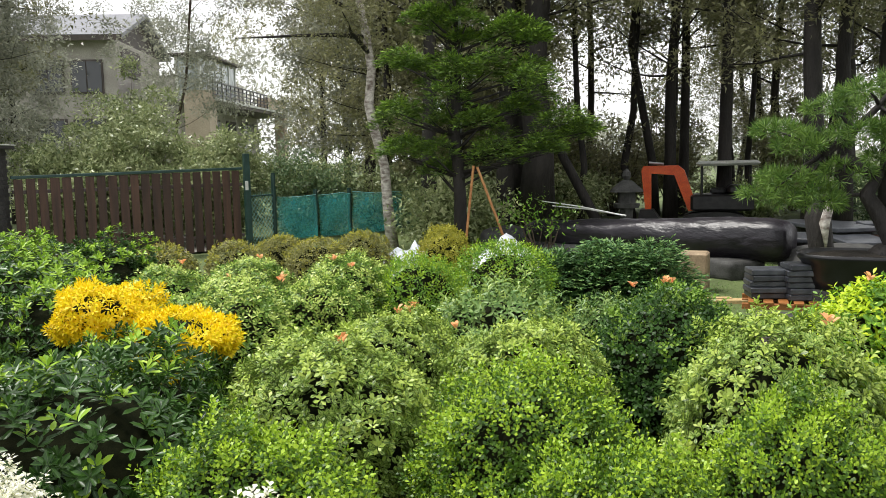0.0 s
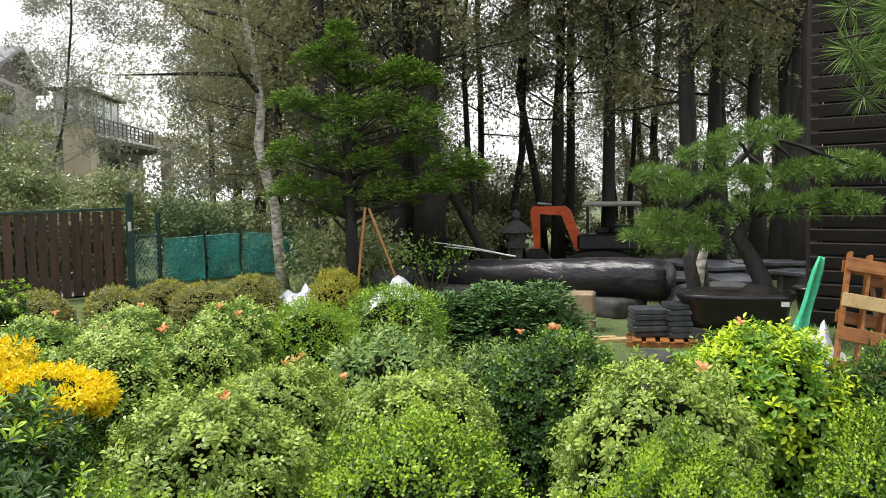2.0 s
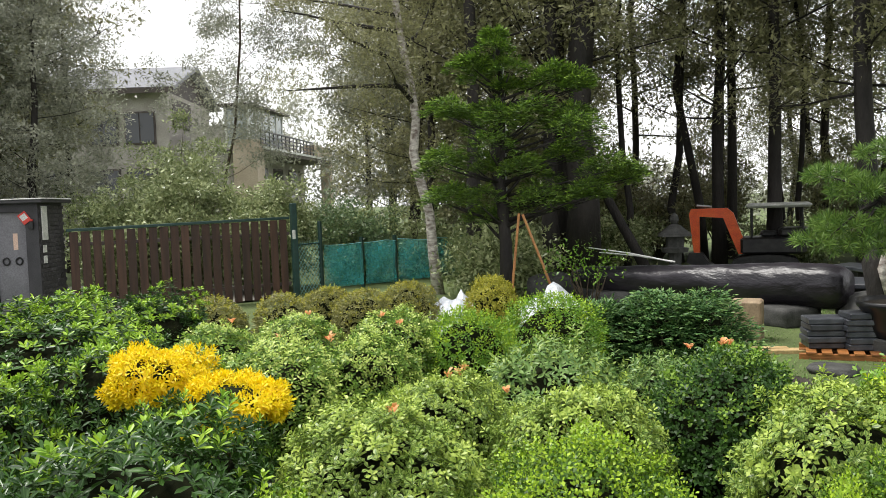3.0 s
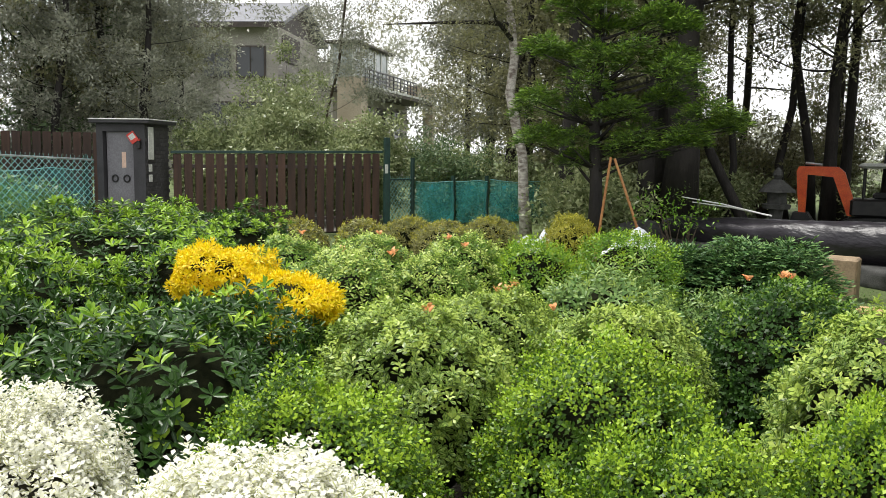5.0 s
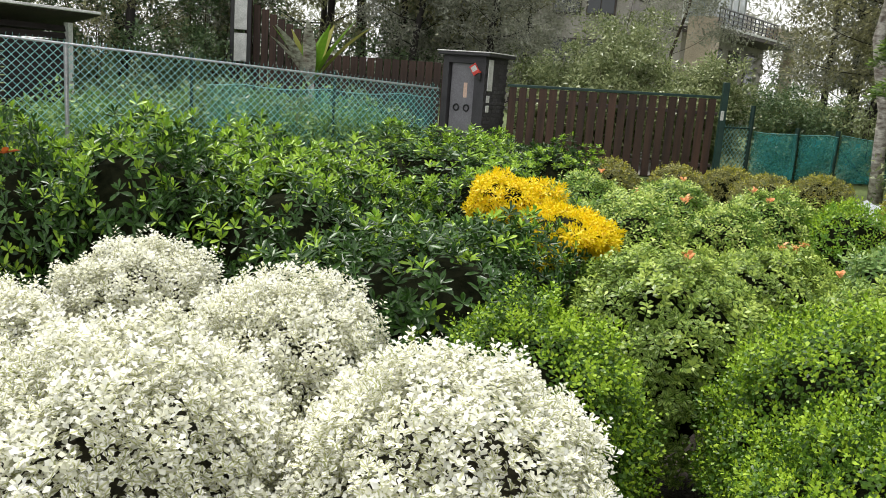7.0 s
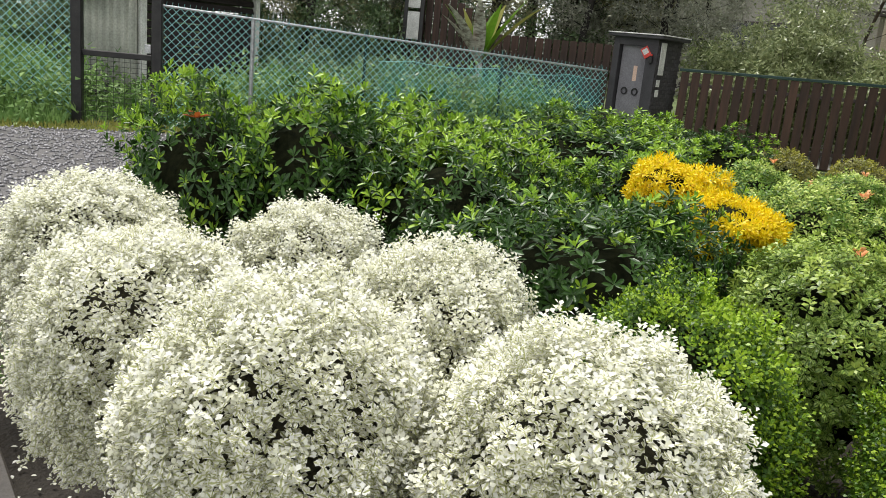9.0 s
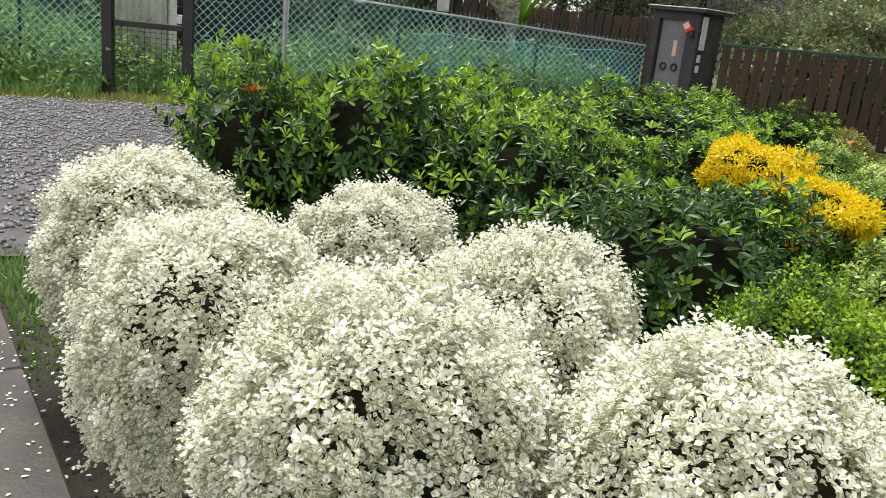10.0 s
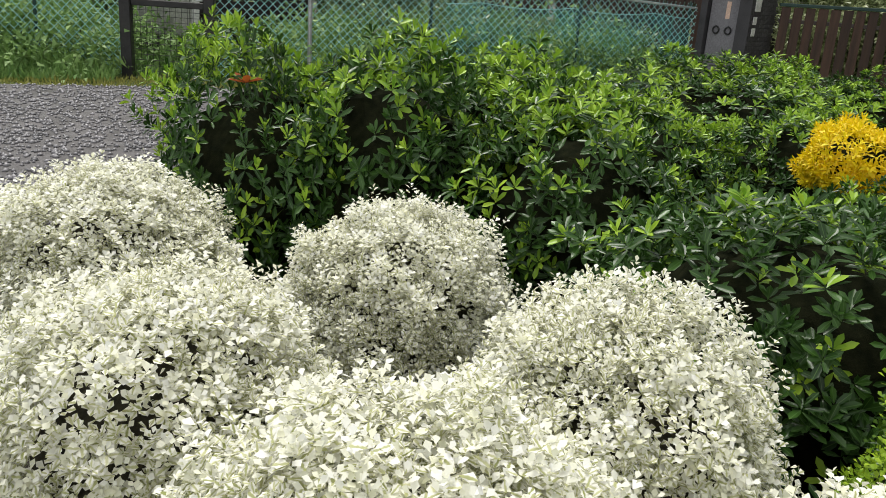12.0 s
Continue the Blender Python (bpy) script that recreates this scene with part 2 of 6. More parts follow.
M_WALL2 = rough_mat("pale_render", (0.30, 0.28, 0.25), (0.40, 0.38, 0.34), 1.5, 0.8, 20, 0.3, 0.005)
M_ROOF = rough_mat("grey_roof_tile", (0.12, 0.125, 0.14), (0.19, 0.195, 0.215), 3, 0.5, 14, 0.6, 0.02)
M_DARKWOOD = rough_mat("dark_timber", (0.04, 0.032, 0.028), (0.08, 0.062, 0.052), 3, 0.6, 30)
M_SHED = rough_mat("corrugated_sheet", (0.30, 0.31, 0.27), (0.5, 0.5, 0.44), 2, 0.45, 30, 0.2, 0.003)
M_GRANITE = rough_mat("mossy_granite", (0.03, 0.03, 0.028), (0.075, 0.075, 0.07), 9, 0.8, 60)


def glass_mat(name, colour, clear):
    m, n, l, s = material(name)
    s.inputs["Base Color"].default_value = (*colour, 1)
    s.inputs["Roughness"].default_value = 0.08
    s.inputs["Transmission Weight"].default_value = clear
    return m


def net_mat(name, colour, cover):
    """Woven shade net: coloured threads with open holes between them."""
    m, n, l, s = material(name)
    s.inputs["Base Color"].default_value = (*colour, 1)
    s.inputs["Roughness"].default_value = 0.5
    worn = noise_tex(n, l, 1.6, 4)
    r = ramp(n, [(0.3, (cover - 0.18,) * 3), (0.7, (cover + 0.14,) * 3)])
    l.new(worn.outputs[0], r.inputs[0])
    clear = n.new("ShaderNodeBsdfTransparent")
    tr = n.new("ShaderNodeBsdfTranslucent")
    tr.inputs[0].default_value = (*colour, 1)
    th = n.new("ShaderNodeMixShader")
    th.inputs[0].default_value = 0.4
    l.new(s.outputs[0], th.inputs[1])
    l.new(tr.outputs[0], th.inputs[2])
    mx = n.new("ShaderNodeMixShader")
    l.new(r.outputs[0], mx.inputs[0])
    l.new(clear.outputs[0], mx.inputs[1])
    l.new(th.outputs[0], mx.inputs[2])
    l.new(mx.outputs[0], n["Material Output"].inputs[0])
    return m


M_GLASS = glass_mat("sun_room_glass", (0.55, 0.6, 0.6), 0.5)
M_GLASS_DARK = glass_mat("window_glass", (0.05, 0.055, 0.06), 0.0)
M_NET = net_mat("teal_shade_net", (0.13, 0.76, 0.76), 0.32)
M_WIRE_TINT = net_mat("teal_wire_tint", (0.08, 0.50, 0.50), 0.19)


# ---- building helpers ----
def mesh_data(name, verts, faces, mats=(), index=None, uv=None, smooth=False):
    """A mesh from arrays; faces is an (n, k) array or a list of tuples."""
    me = bpy.data.meshes.new(name)
    verts = np.asarray(verts, dtype=np.float32).reshape(-1, 3)
    if isinstance(faces, np.ndarray):
        n, k = faces.shape
        me.vertices.add(len(verts))
        me.vertices.foreach_set("co", verts.ravel())
        me.loops.add(n * k)
        me.loops.foreach_set("vertex_index", faces.astype(np.int32).ravel())
        me.polygons.add(n)
        me.polygons.foreach_set("loop_start", np.arange(0, n * k, k, dtype=np.int32))
        me.polygons.foreach_set("loop_total", np.full(n, k, dtype=np.int32))
    else:
        me.from_pydata(verts.tolist(), [], faces)
    for m in mats:
        me.materials.append(m)
    if index is not None:
        me.polygons.foreach_set("material_index", np.asarray(index, dtype=np.int32))
    if uv is not None:
        me.uv_layers.new(name="UVMap").data.foreach_set("uv", np.asarray(uv, dtype=np.float32).ravel())
    if smooth:
        me.polygons.foreach_set("use_smooth", np.ones(len(me.polygons), dtype=bool))
    me.update(calc_edges=True)
    me.validate()
    return me


def part(name, me, parent=None, label="", at=None):
    ob = new(name, me)
    if parent is not None:
        ob.parent = parent
    if at is not None:
        ob.matrix_local = at
    if label:
        ob["label"] = label
    return ob


def thing(name, label, category, at=None, group="", kind=""):
    ob = new(name)
    ob.empty_display_size = 0.1
    if at is not None:
        ob.matrix_world = at
    return tagged(ob, label, category, group, kind)


def box(x0, x1, y0, y1, z0, z1, bevel=0.0):
    """Vertices and faces of a box with chamfered upright and top edges."""
    if not bevel:
        v = [(x, y, z) for z in (z0, z1) for x, y in ((x0, y0), (x1, y0), (x1, y1), (x0, y1))]
        return v, [(0, 3, 2, 1), (4, 5, 6, 7), (0, 1, 5, 4), (1, 2, 6, 5), (2, 3, 7, 6), (3, 0, 4, 7)]
    b = bevel
    ring = lambda i: [(x0 + i + b, y0 + i), (x1 - i - b, y0 + i), (x1 - i, y0 + i + b), (x1 - i, y1 - i - b), (x1 - i - b, y1 - i), (x0 + i + b, y1 - i), (x0 + i, y1 - i - b), (x0 + i, y0 + i + b)]
    v = [(*p, z0 + b) for p in ring(0)] + [(*p, z1 - b) for p in ring(0)] + [(*p, z1) for p in ring(b)] + [(*p, z0) for p in ring(b)]
    f = [tuple(range(16, 24)), tuple(range(31, 23, -1))]
    for i in range(8):
        j = (i + 1) % 8
        f += [(i, j, 8 + j, 8 + i), (8 + i, 8 + j, 16 + j, 16 + i), (24 + i, 24 + j, j, i)]
    return v, f


def join(*chunks):
    v, f = [], []
    for cv, cf in chunks:
        k = len(v)
        v += [tuple(p) for p in cv]
        f += [tuple(i + k for i in q) for q in cf]
    return v, f


def moved(chunk, m):
    return [tuple(m @ Vector(p)) for p in chunk[0]], chunk[1]


def tube(points, radii, seg=8, cap=True):
    """A tapered round tube through the points."""
    pts = [Vector(p) for p in points]
    v, f = [], []
    ref = Vector((0.31, 0.95, 0.05))
    for i, p in enumerate(pts):
        d = (pts[min(i + 1, len(pts) - 1)] - pts[max(i - 1, 0)]).normalized()
        a = d.cross(ref)
        a = (a if a.length > 0.05 else d.cross(Vector((1, 0, 0)))).normalized()
        b = d.cross(a)
        r = radii[i] if isinstance(radii, (list, tuple)) else radii
        v += [tuple(p + r * (math.cos(2 * math.pi * k / seg) * a + math.sin(2 * math.pi * k / seg) * b)) for k in range(seg)]
    for i in range(len(pts) - 1):
        for k in range(seg):
            q = (k + 1) % seg
            f.append((i * seg + k, i * seg + q, (i + 1) * seg + q, (i + 1) * seg + k))
    if cap:
        f += [tuple(range(seg - 1, -1, -1)), tuple((len(pts) - 1) * seg + k for k in range(seg))]
    return v, f


def solid(name, chunk, mat, parent=None, label="", at=None, smooth=False):
    return part(name, mesh_data(name, chunk[0], chunk[1], (mat,), smooth=smooth), parent, label, at)


def unit(a):
    return a / np.maximum(np.linalg.norm(a, axis=-1, keepdims=True), 1e-9)


def leaves(base, direction, normal, length, width, fold=0.25, blunt=0.0, droop=0.1):
    """Folded leaf blades, six corners each: two quads that meet at the midrib."""
    n = len(base)
    d = unit(direction)
    s = unit(np.cross(d, normal))
    u = np.cross(s, d)
    L, W = np.broadcast_to(length, n)[:, None], np.broadcast_to(width, n)[:, None]
    a, b = 0.28 + 0.14 * blunt, 0.68 + 0.12 * blunt
    lift = fold * W * 0.5
    mid = lambda k: base + d * L * k - u * L * droop * k * k
    w1, w2 = W * 0.5 * (0.85 - 0.1 * blunt), W * 0.5 * (0.8 + 0.15 * blunt)
    V = np.stack([base, mid(a) + s * w1 + u * lift, mid(b) + s * w2 + u * lift, mid(1.0), mid(b) - s * w2 + u * lift, mid(a) - s * w1 + u * lift], 1)
    k = np.arange(n)[:, None] * 6
    F = np.stack([k + [0, 1, 2, 3], k + [0, 3, 4, 5]], 1).reshape(-1, 4)
    uv = np.tile(np.array([(0, .5), (a, 1), (b, 1), (1, .5), (0, .5), (1, .5), (b, 0), (a, 0)], dtype=np.float32), (n, 1))
    return V.reshape(-1, 3), F, uv


def kites(base, direction, normal, length, width, blunt=0.0, droop=0.1):
    """Small leaves of one bent quad each, widest past the middle."""
    n = len(base)
    d = unit(direction)
    s = unit(np.cross(d, normal))
    u = np.cross(s, d)
    L, W = np.broadcast_to(length, n)[:, None], np.broadcast_to(width, n)[:, None]
    k = 0.5 + 0.15 * blunt
    mid = base + d * L * k + u * L * droop
    V = np.stack([base, mid + s * W * 0.56, base + d * L, mid - s * W * 0.56], 1)
    uv = np.tile(np.array([(0, .5), (k, 1), (1, .5), (k, 0)], dtype=np.float32), (n, 1))
    return V.reshape(-1, 3), np.arange(n * 4).reshape(-1, 4), uv


def blades(base, direction, normal, length, width):
    """Single diamond blades of two triangles, for far foliage and needles."""
    n = len(base)
    d = unit(direction)
    s = unit(np.cross(d, normal))
    L, W = np.broadcast_to(length, n)[:, None], np.broadcast_to(width, n)[:, None]
    V = np.stack([base, base + d * L * 0.5 + s * W * 0.5, base + d * L, base + d * L * 0.5 - s * W * 0.5], 1)
    F = np.arange(n * 4).reshape(-1, 4)
    uv = np.tile(np.array([(0, .5), (.5, 1), (1, .5), (.5, 0)], dtype=np.float32), (n, 1))
    return V.reshape(-1, 3), F, uv


def flakes(base, direction, normal, length, width):
    """Far leaves of one triangle each."""
    n = len(base)
    d = unit(direction)
    s = unit(np.cross(d, normal))
    L, W = np.broadcast_to(length, n)[:, None], np.broadcast_to(width, n)[:, None]
    V = np.stack([base - s * W * 0.4, base + d * L * 0.25 + s * W * 0.5, base + d * L], 1)
    uv = np.tile(np.array([(0, .2), (.3, 1), (1, .5)], dtype=np.float32), (n, 1))
    return V.reshape(-1, 3), np.arange(n * 3).reshape(-1, 3), uv


def lumps(rng, dirs, amount, count=14, sharp=5.0):
    """An uneven outline: soft bulges and dips over the sphere of directions."""
    out = np.ones(len(dirs))
    for _ in range(count):
        c = unit(rng.normal(size=3))
        out += amount * rng.uniform(-1, 1) * np.exp(sharp * (dirs @ c - 1))
    return out


def sprigs(rng, pos, axis, per, length, width, reach, spread, blunt, young, fold=0.25, droop=0.1, fresh=None, plain=False):
    """Whorls of leaves up short shoots. Returns vertices, quads, uv and the material index of every quad (1: young tips)."""
    n = len(pos)
    axis = unit(axis)
    side = unit(np.cross(axis, rng.normal(size=(n, 3))))
    other = np.cross(axis, side)
    base, dirs, norms, ln, idx = [], [], [], [], []
    for j in range(per):
        h = j / max(per - 1, 1)
        phi = j * 2.4 + rng.uniform(-0.35, 0.35, n)
        out = side * np.cos(phi)[:, None] + other * np.sin(phi)[:, None]
        open_ = np.radians(spread[0] + (spread[1] - spread[0]) * h + rng.normal(0, 9, n))
        d = out * np.sin(open_)[:, None] + axis * np.cos(open_)[:, None]
        base.append(pos + axis * reach * (h - 0.8) + out * 0.002)
        dirs.append(d)
        norms.append(axis * np.sin(open_)[:, None] - out * np.cos(open_)[:, None] + rng.normal(0, 0.18, (n, 3)))
        ln.append(length * (1 - 0.35 * h) * rng.uniform(0.75, 1.15, n))
        tip = (h > 1 - young) & (rng.random(n) < 0.8)
        idx.append(tip if fresh is None else fresh & (h > 0.2))
    base, dirs, norms, ln, idx = map(np.concatenate, (base, dirs, norms, ln, idx))
    if plain:
        return *kites(base, dirs, norms, ln, ln * width / length, blunt, droop), idx.astype(np.int32)
    V, F, uv = leaves(base, dirs, norms, ln, ln * width / length, fold, blunt, droop)
    return V, F, uv, np.repeat(idx.astype(np.int32), 2)


def shrub_mesh(name, seed, r, h, low, n, per, length, width, reach, spread, blunt, young, mats, uneven=0.1, up=0.55, depth=0.2, flat=2.3, clump=0.14, clumps=130, fresh=0.55, fold=0.25, plain=True):
    """Foliage of a clipped shrub: r wide, h high above its hem at height low; the origin is on the ground."""
    rng = np.random.default_rng(seed)
    z = rng.uniform(-0.75, 1.0, n)
    phi = rng.uniform(0, 2 * math.pi, n)
    q = np.sqrt(1 - z * z)
    dirs = np.stack([q * np.cos(phi), q * np.sin(phi), z], 1)
    shell = (np.abs(dirs[:, 0]) ** flat + np.abs(dirs[:, 1]) ** flat + np.abs(dirs[:, 2]) ** flat) ** (-1 / flat)
    size = shell * lumps(rng, dirs, uneven) * (1 - depth * rng.random(n) ** 2.2)
    heads = unit(rng.normal(size=(clumps, 3)))
    near = dirs @ heads.T
    best = near.argmax(1)
    crest = np.clip(1 - (np.arccos(np.clip(near.max(1), -1, 1)) / (2.1 / math.sqrt(clumps))) ** 2, 0, 1)
    size *= (1 - clump + clump * crest) * (1 + 0.35 * clump * rng.normal(0, 1, clumps)[best])
    size *= 1 + 0.045 * np.abs(rng.normal(0, 1, n)) * (rng.random(n) < 0.3)
    pos = dirs * size[:, None] * [r, r, h / 2] + [0, 0, low + h / 2]
    pos[:, 2] = np.maximum(pos[:, 2], 0.03)
    axis = unit(dirs * [1 / r, 1 / r, 2 / h]) + np.array([0, 0, up]) + rng.normal(0, 0.22, (n, 3)) + 2.2 * (dirs - heads[best])
    keep = crest + rng.uniform(0, 0.6, n) > 0.09
    pos, axis, crest, dirs = pos[keep], axis[keep], crest[keep], dirs[keep]
    vigour = 0.3 + 1.4 * rng.random(clumps)[best[keep]]
    # Young leaves favour the top; they also imitate light above and shade on sides.
    shoot = rng.random(len(pos)) < vigour * fresh * (0.35 + 1.1 * crest) * np.clip(0.42 + 1.0 * dirs[:, 2], 0.05, 1.3)
    V, F, uv, idx = sprigs(rng, pos, axis, per, length, width, reach, spread, blunt, young, fold, fresh=shoot, plain=plain)
    return mesh_data(name, V, F, mats, idx, uv)


def filler_core(name, seed, r, h, low):
    """A lumpy dark ellipsoid added to fill a shrub and imitate its inner shade."""
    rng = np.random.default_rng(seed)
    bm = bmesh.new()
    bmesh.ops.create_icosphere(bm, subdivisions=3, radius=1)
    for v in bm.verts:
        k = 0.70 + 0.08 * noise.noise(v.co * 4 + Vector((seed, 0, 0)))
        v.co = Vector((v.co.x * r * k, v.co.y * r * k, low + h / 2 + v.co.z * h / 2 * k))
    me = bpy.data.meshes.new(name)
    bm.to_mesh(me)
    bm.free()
    me.materials.append(M_CORE)
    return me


def stem_mesh(seed, top, n=5, spread=0.1, r=0.012):
    rng = random.Random(seed)
    chunks = []
    for i in range(n):
        a = rng.uniform(0, 6.28)
        e = rng.uniform(0.4, 1.0) * spread
        chunks.append(tube([(0.03 * math.cos(a), 0.03 * math.sin(a), -0.03), (0.5 * e * math.cos(a), 0.5 * e * math.sin(a), top * 0.5), (1.6 * e * math.cos(a + .3), 1.6 * e * math.sin(a + .3), top)], [r, r * 0.8, r * 0.4], 6))
    return mesh_data("stem", *join(*chunks), (M_STEM,), smooth=True)


MOULDS = {}


def shrub(name, label, category, kind_of, x, y, r, top, seed=0, group="", low=0.12, variants=3):
    """A shrub on the ground at x, y. Alike shrubs share meshes and differ in turn and size."""
    spec = SHRUBS[kind_of]
    key = (kind_of, seed % variants)
    if key not in MOULDS:
        MOULDS[key] = (shrub_mesh("foliage", 100 + 7 * len(MOULDS), **spec), filler_core("inner_core", len(MOULDS), spec["r"], spec["h"], spec["low"]), stem_mesh(len(MOULDS), spec["low"] + spec["h"] * 0.5, spread=spec["r"] * 0.3))
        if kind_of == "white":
            MOULDS[key][1].materials[0] = M_CORE_BROWN
    full = spec["low"] + spec["h"]
    ob = thing(name, label, category, pose(x, y, 0, 0, 0, (seed * 77) % 360), group)
    m = Matrix.Diagonal((r / spec["r"], r / spec["r"], top / full, 1))
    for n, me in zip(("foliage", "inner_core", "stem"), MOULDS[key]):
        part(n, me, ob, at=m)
    return ob


SHRUBS = {
    "white": dict(r=0.33, h=0.72, low=0.14, n=7700, per=6, length=0.019, width=0.0135, reach=0.022, spread=(88, 45), blunt=0.8, young=0.4, mats=(M_WHITE, M_WHITE_YOUNG), uneven=0.09, up=1.5, fold=0.1, depth=0.20, clump=0.09, clumps=190, fresh=0.75),
    "box": dict(r=0.34, h=0.86, low=0.08, n=6000, per=7, length=0.0168, width=0.0105, reach=0.045, spread=(80, 30), blunt=0.6, young=0.4, mats=(M_BOX, M_BOX_YOUNG), uneven=0.11, depth=0.16, clump=0.13, clumps=130, fresh=0.65),
    "darkbox": dict(r=0.34, h=0.86, low=0.08, n=2800, per=7, length=0.026, width=0.0155, reach=0.045, spread=(80, 30), blunt=0.6, young=0.3, mats=(M_BOX2, M_BOX2_YOUNG), uneven=0.12, depth=0.2, clump=0.08, clumps=140, fresh=0.5),
    "pale": dict(r=0.36, h=0.82, low=0.1, n=3000, per=8, length=0.029, width=0.0135, reach=0.02, spread=(92, 48), blunt=0.8, young=0.3, mats=(M_VAR, M_VAR_YOUNG), uneven=0.12, depth=0.17, clump=0.10, clumps=130, fresh=0.5),
    "dull": dict(r=0.42, h=0.8, low=0.1, n=1300, per=7, length=0.045, width=0.018, plain=False, reach=0.05, spread=(85, 40), blunt=0.3, young=0.2, mats=(M_DULL, M_VAR), uneven=0.2, depth=0.28, clump=0.13, clumps=90, fresh=0.3),
    "azalea": dict(r=0.32, h=0.75, low=0.12, n=1700, per=7, length=0.032, width=0.014, reach=0.025, spread=(88, 45), blunt=0.5, young=0.3, mats=(M_AZALEA, M_AZALEA_YOUNG), uneven=0.14, up=0.8, depth=0.15, clump=0.07, clumps=90, fresh=0.8),
    "bright": dict(r=0.36, h=0.8, low=0.08, n=1900, per=7, length=0.028, width=0.013, reach=0.05, spread=(75, 25), blunt=0.3, young=0.5, mats=(M_LIME_OLD, M_BOX_YOUNG), uneven=0.12, depth=0.2, clump=0.07, clumps=90, fresh=0.85),
    "rhodo": dict(r=0.6, h=1.1, low=0.06, n=1220, per=9, length=0.059, width=0.0225, plain=False, reach=0.024, spread=(88, 24), blunt=0.7, young=0.25, mats=(M_RHODO, M_RHODO_YOUNG), uneven=0.24, up=1.0, depth=0.2, flat=2.7, clump=0.22, clumps=60, fresh=0.5),
    "deep": dict(r=0.6, h=1.1, low=0.06, n=1300, per=9, length=0.057, width=0.0215, plain=False, reach=0.024, spread=(88, 24), blunt=0.7, young=0.2, mats=(M_RHODO, M_RHODO_YOUNG), uneven=0.24, up=1.0, depth=0.2, flat=2.7, clump=0.22, clumps=60, fresh=0.2),
    "yellow": dict(r=0.25, h=0.28, low=0.72, n=1300, per=9, length=0.036, width=0.011, reach=0.03, spread=(95, 25), blunt=0.1, young=0.4, mats=(M_YELLOW, M_YELLOW), uneven=0.45, depth=0.25, clump=0.24, clumps=34),
    "lime": dict(r=0.4, h=0.9, low=0.08, n=1700, per=8, length=0.046, width=0.022, plain=False, reach=0.05, spread=(88, 45), blunt=0.3, young=0.4, mats=(M_LIME_OLD, M_LIME), uneven=0.14, up=0.7, depth=0.24, clump=0.08, clumps=100, fresh=0.8),
    "bronze": dict(r=0.32, h=0.72, low=0.08, n=1900, per=6, length=0.032, width=0.015, reach=0.03, spread=(80, 30), blunt=0.4, young=0.3, mats=(M_BROWN, M_GOLDBALL), uneven=0.12, depth=0.2, clump=0.06, clumps=70),
    "gold": dict(r=0.32, h=0.78, low=0.08, n=2200, per=6, length=0.028, width=0.013, reach=0.03, spread=(80, 30), blunt=0.4, young=0.5, mats=(M_GOLDBALL, M_GOLDBALL), uneven=0.06, depth=0.15, clump=0.08),
}


# ---- ground ----
def sheet(name, x0, x1, y0, y1, step, z, mat, swell=0.0):
    nx, ny = int((x1 - x0) / step) + 1, int((y1 - y0) / step) + 1
    X, Y = np.meshgrid(np.linspace(x0, x1, nx), np.linspace(y0, y1, ny))
    Z = np.array([z + swell * noise.noise(Vector((a * 0.7, b * 0.7, 3))) for a, b in zip(X.ravel(), Y.ravel())])
    i = np.arange(nx * ny).reshape(ny, nx)
    F = np.stack([i[:-1, :-1], i[:-1, 1:], i[1:, 1:], i[1:, :-1]], -1).reshape(-1, 4)
    return new(name, mesh_data(name, np.stack([X.ravel(), Y.ravel(), Z], 1), F, (mat,), smooth=True))


ground = tagged(new("ground", mesh_data("ground", [(-2500, -2500, -0.03), (2500, -2500, -0.03), (2500, 2500, -0.03), (-2500, 2500, -0.03)], [(0, 1, 2, 3)], (M_LAWN,))), "rough grass and leaf litter ground reaching into the woods", "ground", kind="structure")
bed = tagged(sheet("planting_bed", -3.4, 12.0, -1.5, 11.5, 0.25, -0.002, M_SOIL, 0.012), "dark wet soil under the clipped shrubs", "soil", kind="structure")

lawn = tagged(sheet("lawn", 6.3, 14.0, 1.5, 11.45, 0.3, 0.003, M_LAWN, 0.01), "short worn green grass round the log and pots", "lawn", kind="structure")

# line of the chain-link fence from the little gate to the gatehouse
FA, FB = Vector((-6.12, 10.34, 0)), Vector((-0.12, 14.95, 0))
FU = (FB - FA).normalized()
FN = Vector((FU.y, -FU.x, 0))
TURN_F = math.degrees(math.atan2(FU.y, FU.x))
FRAME_F = Matrix.Translation(FA) @ pose(0, 0, 0, 0, 0, TURN_F)
drive_v = [tuple(FRAME_F @ Vector(p)) for p in ((-14, -0.75, 0.012), (7.4, -0.75, 0.012), (7.4, -7.3, 0.012), (-14, -7.3, 0.012))]
driveway = tagged(new("driveway", mesh_data("driveway", drive_v, [(3, 2, 1, 0)], (M_GRAVEL_BED,))), "wet grey gravel driveway beside the planting bed", "gravel", kind="structure")


# Unseen pale sheet added so the slits between the gate boards look lit.
lane = tagged(new("lane", mesh_data("lane", [(0.7, 15.25, 0.006), (5.0, 15.4, 0.006), (5.4, 22.0, 0.006), (0.6, 22.0, 0.006)], [(0, 1, 2, 3)], (M_SLIT_GROUND,))), "pale ground sheet added to brighten the board gate's slits", "lane", kind="structure")


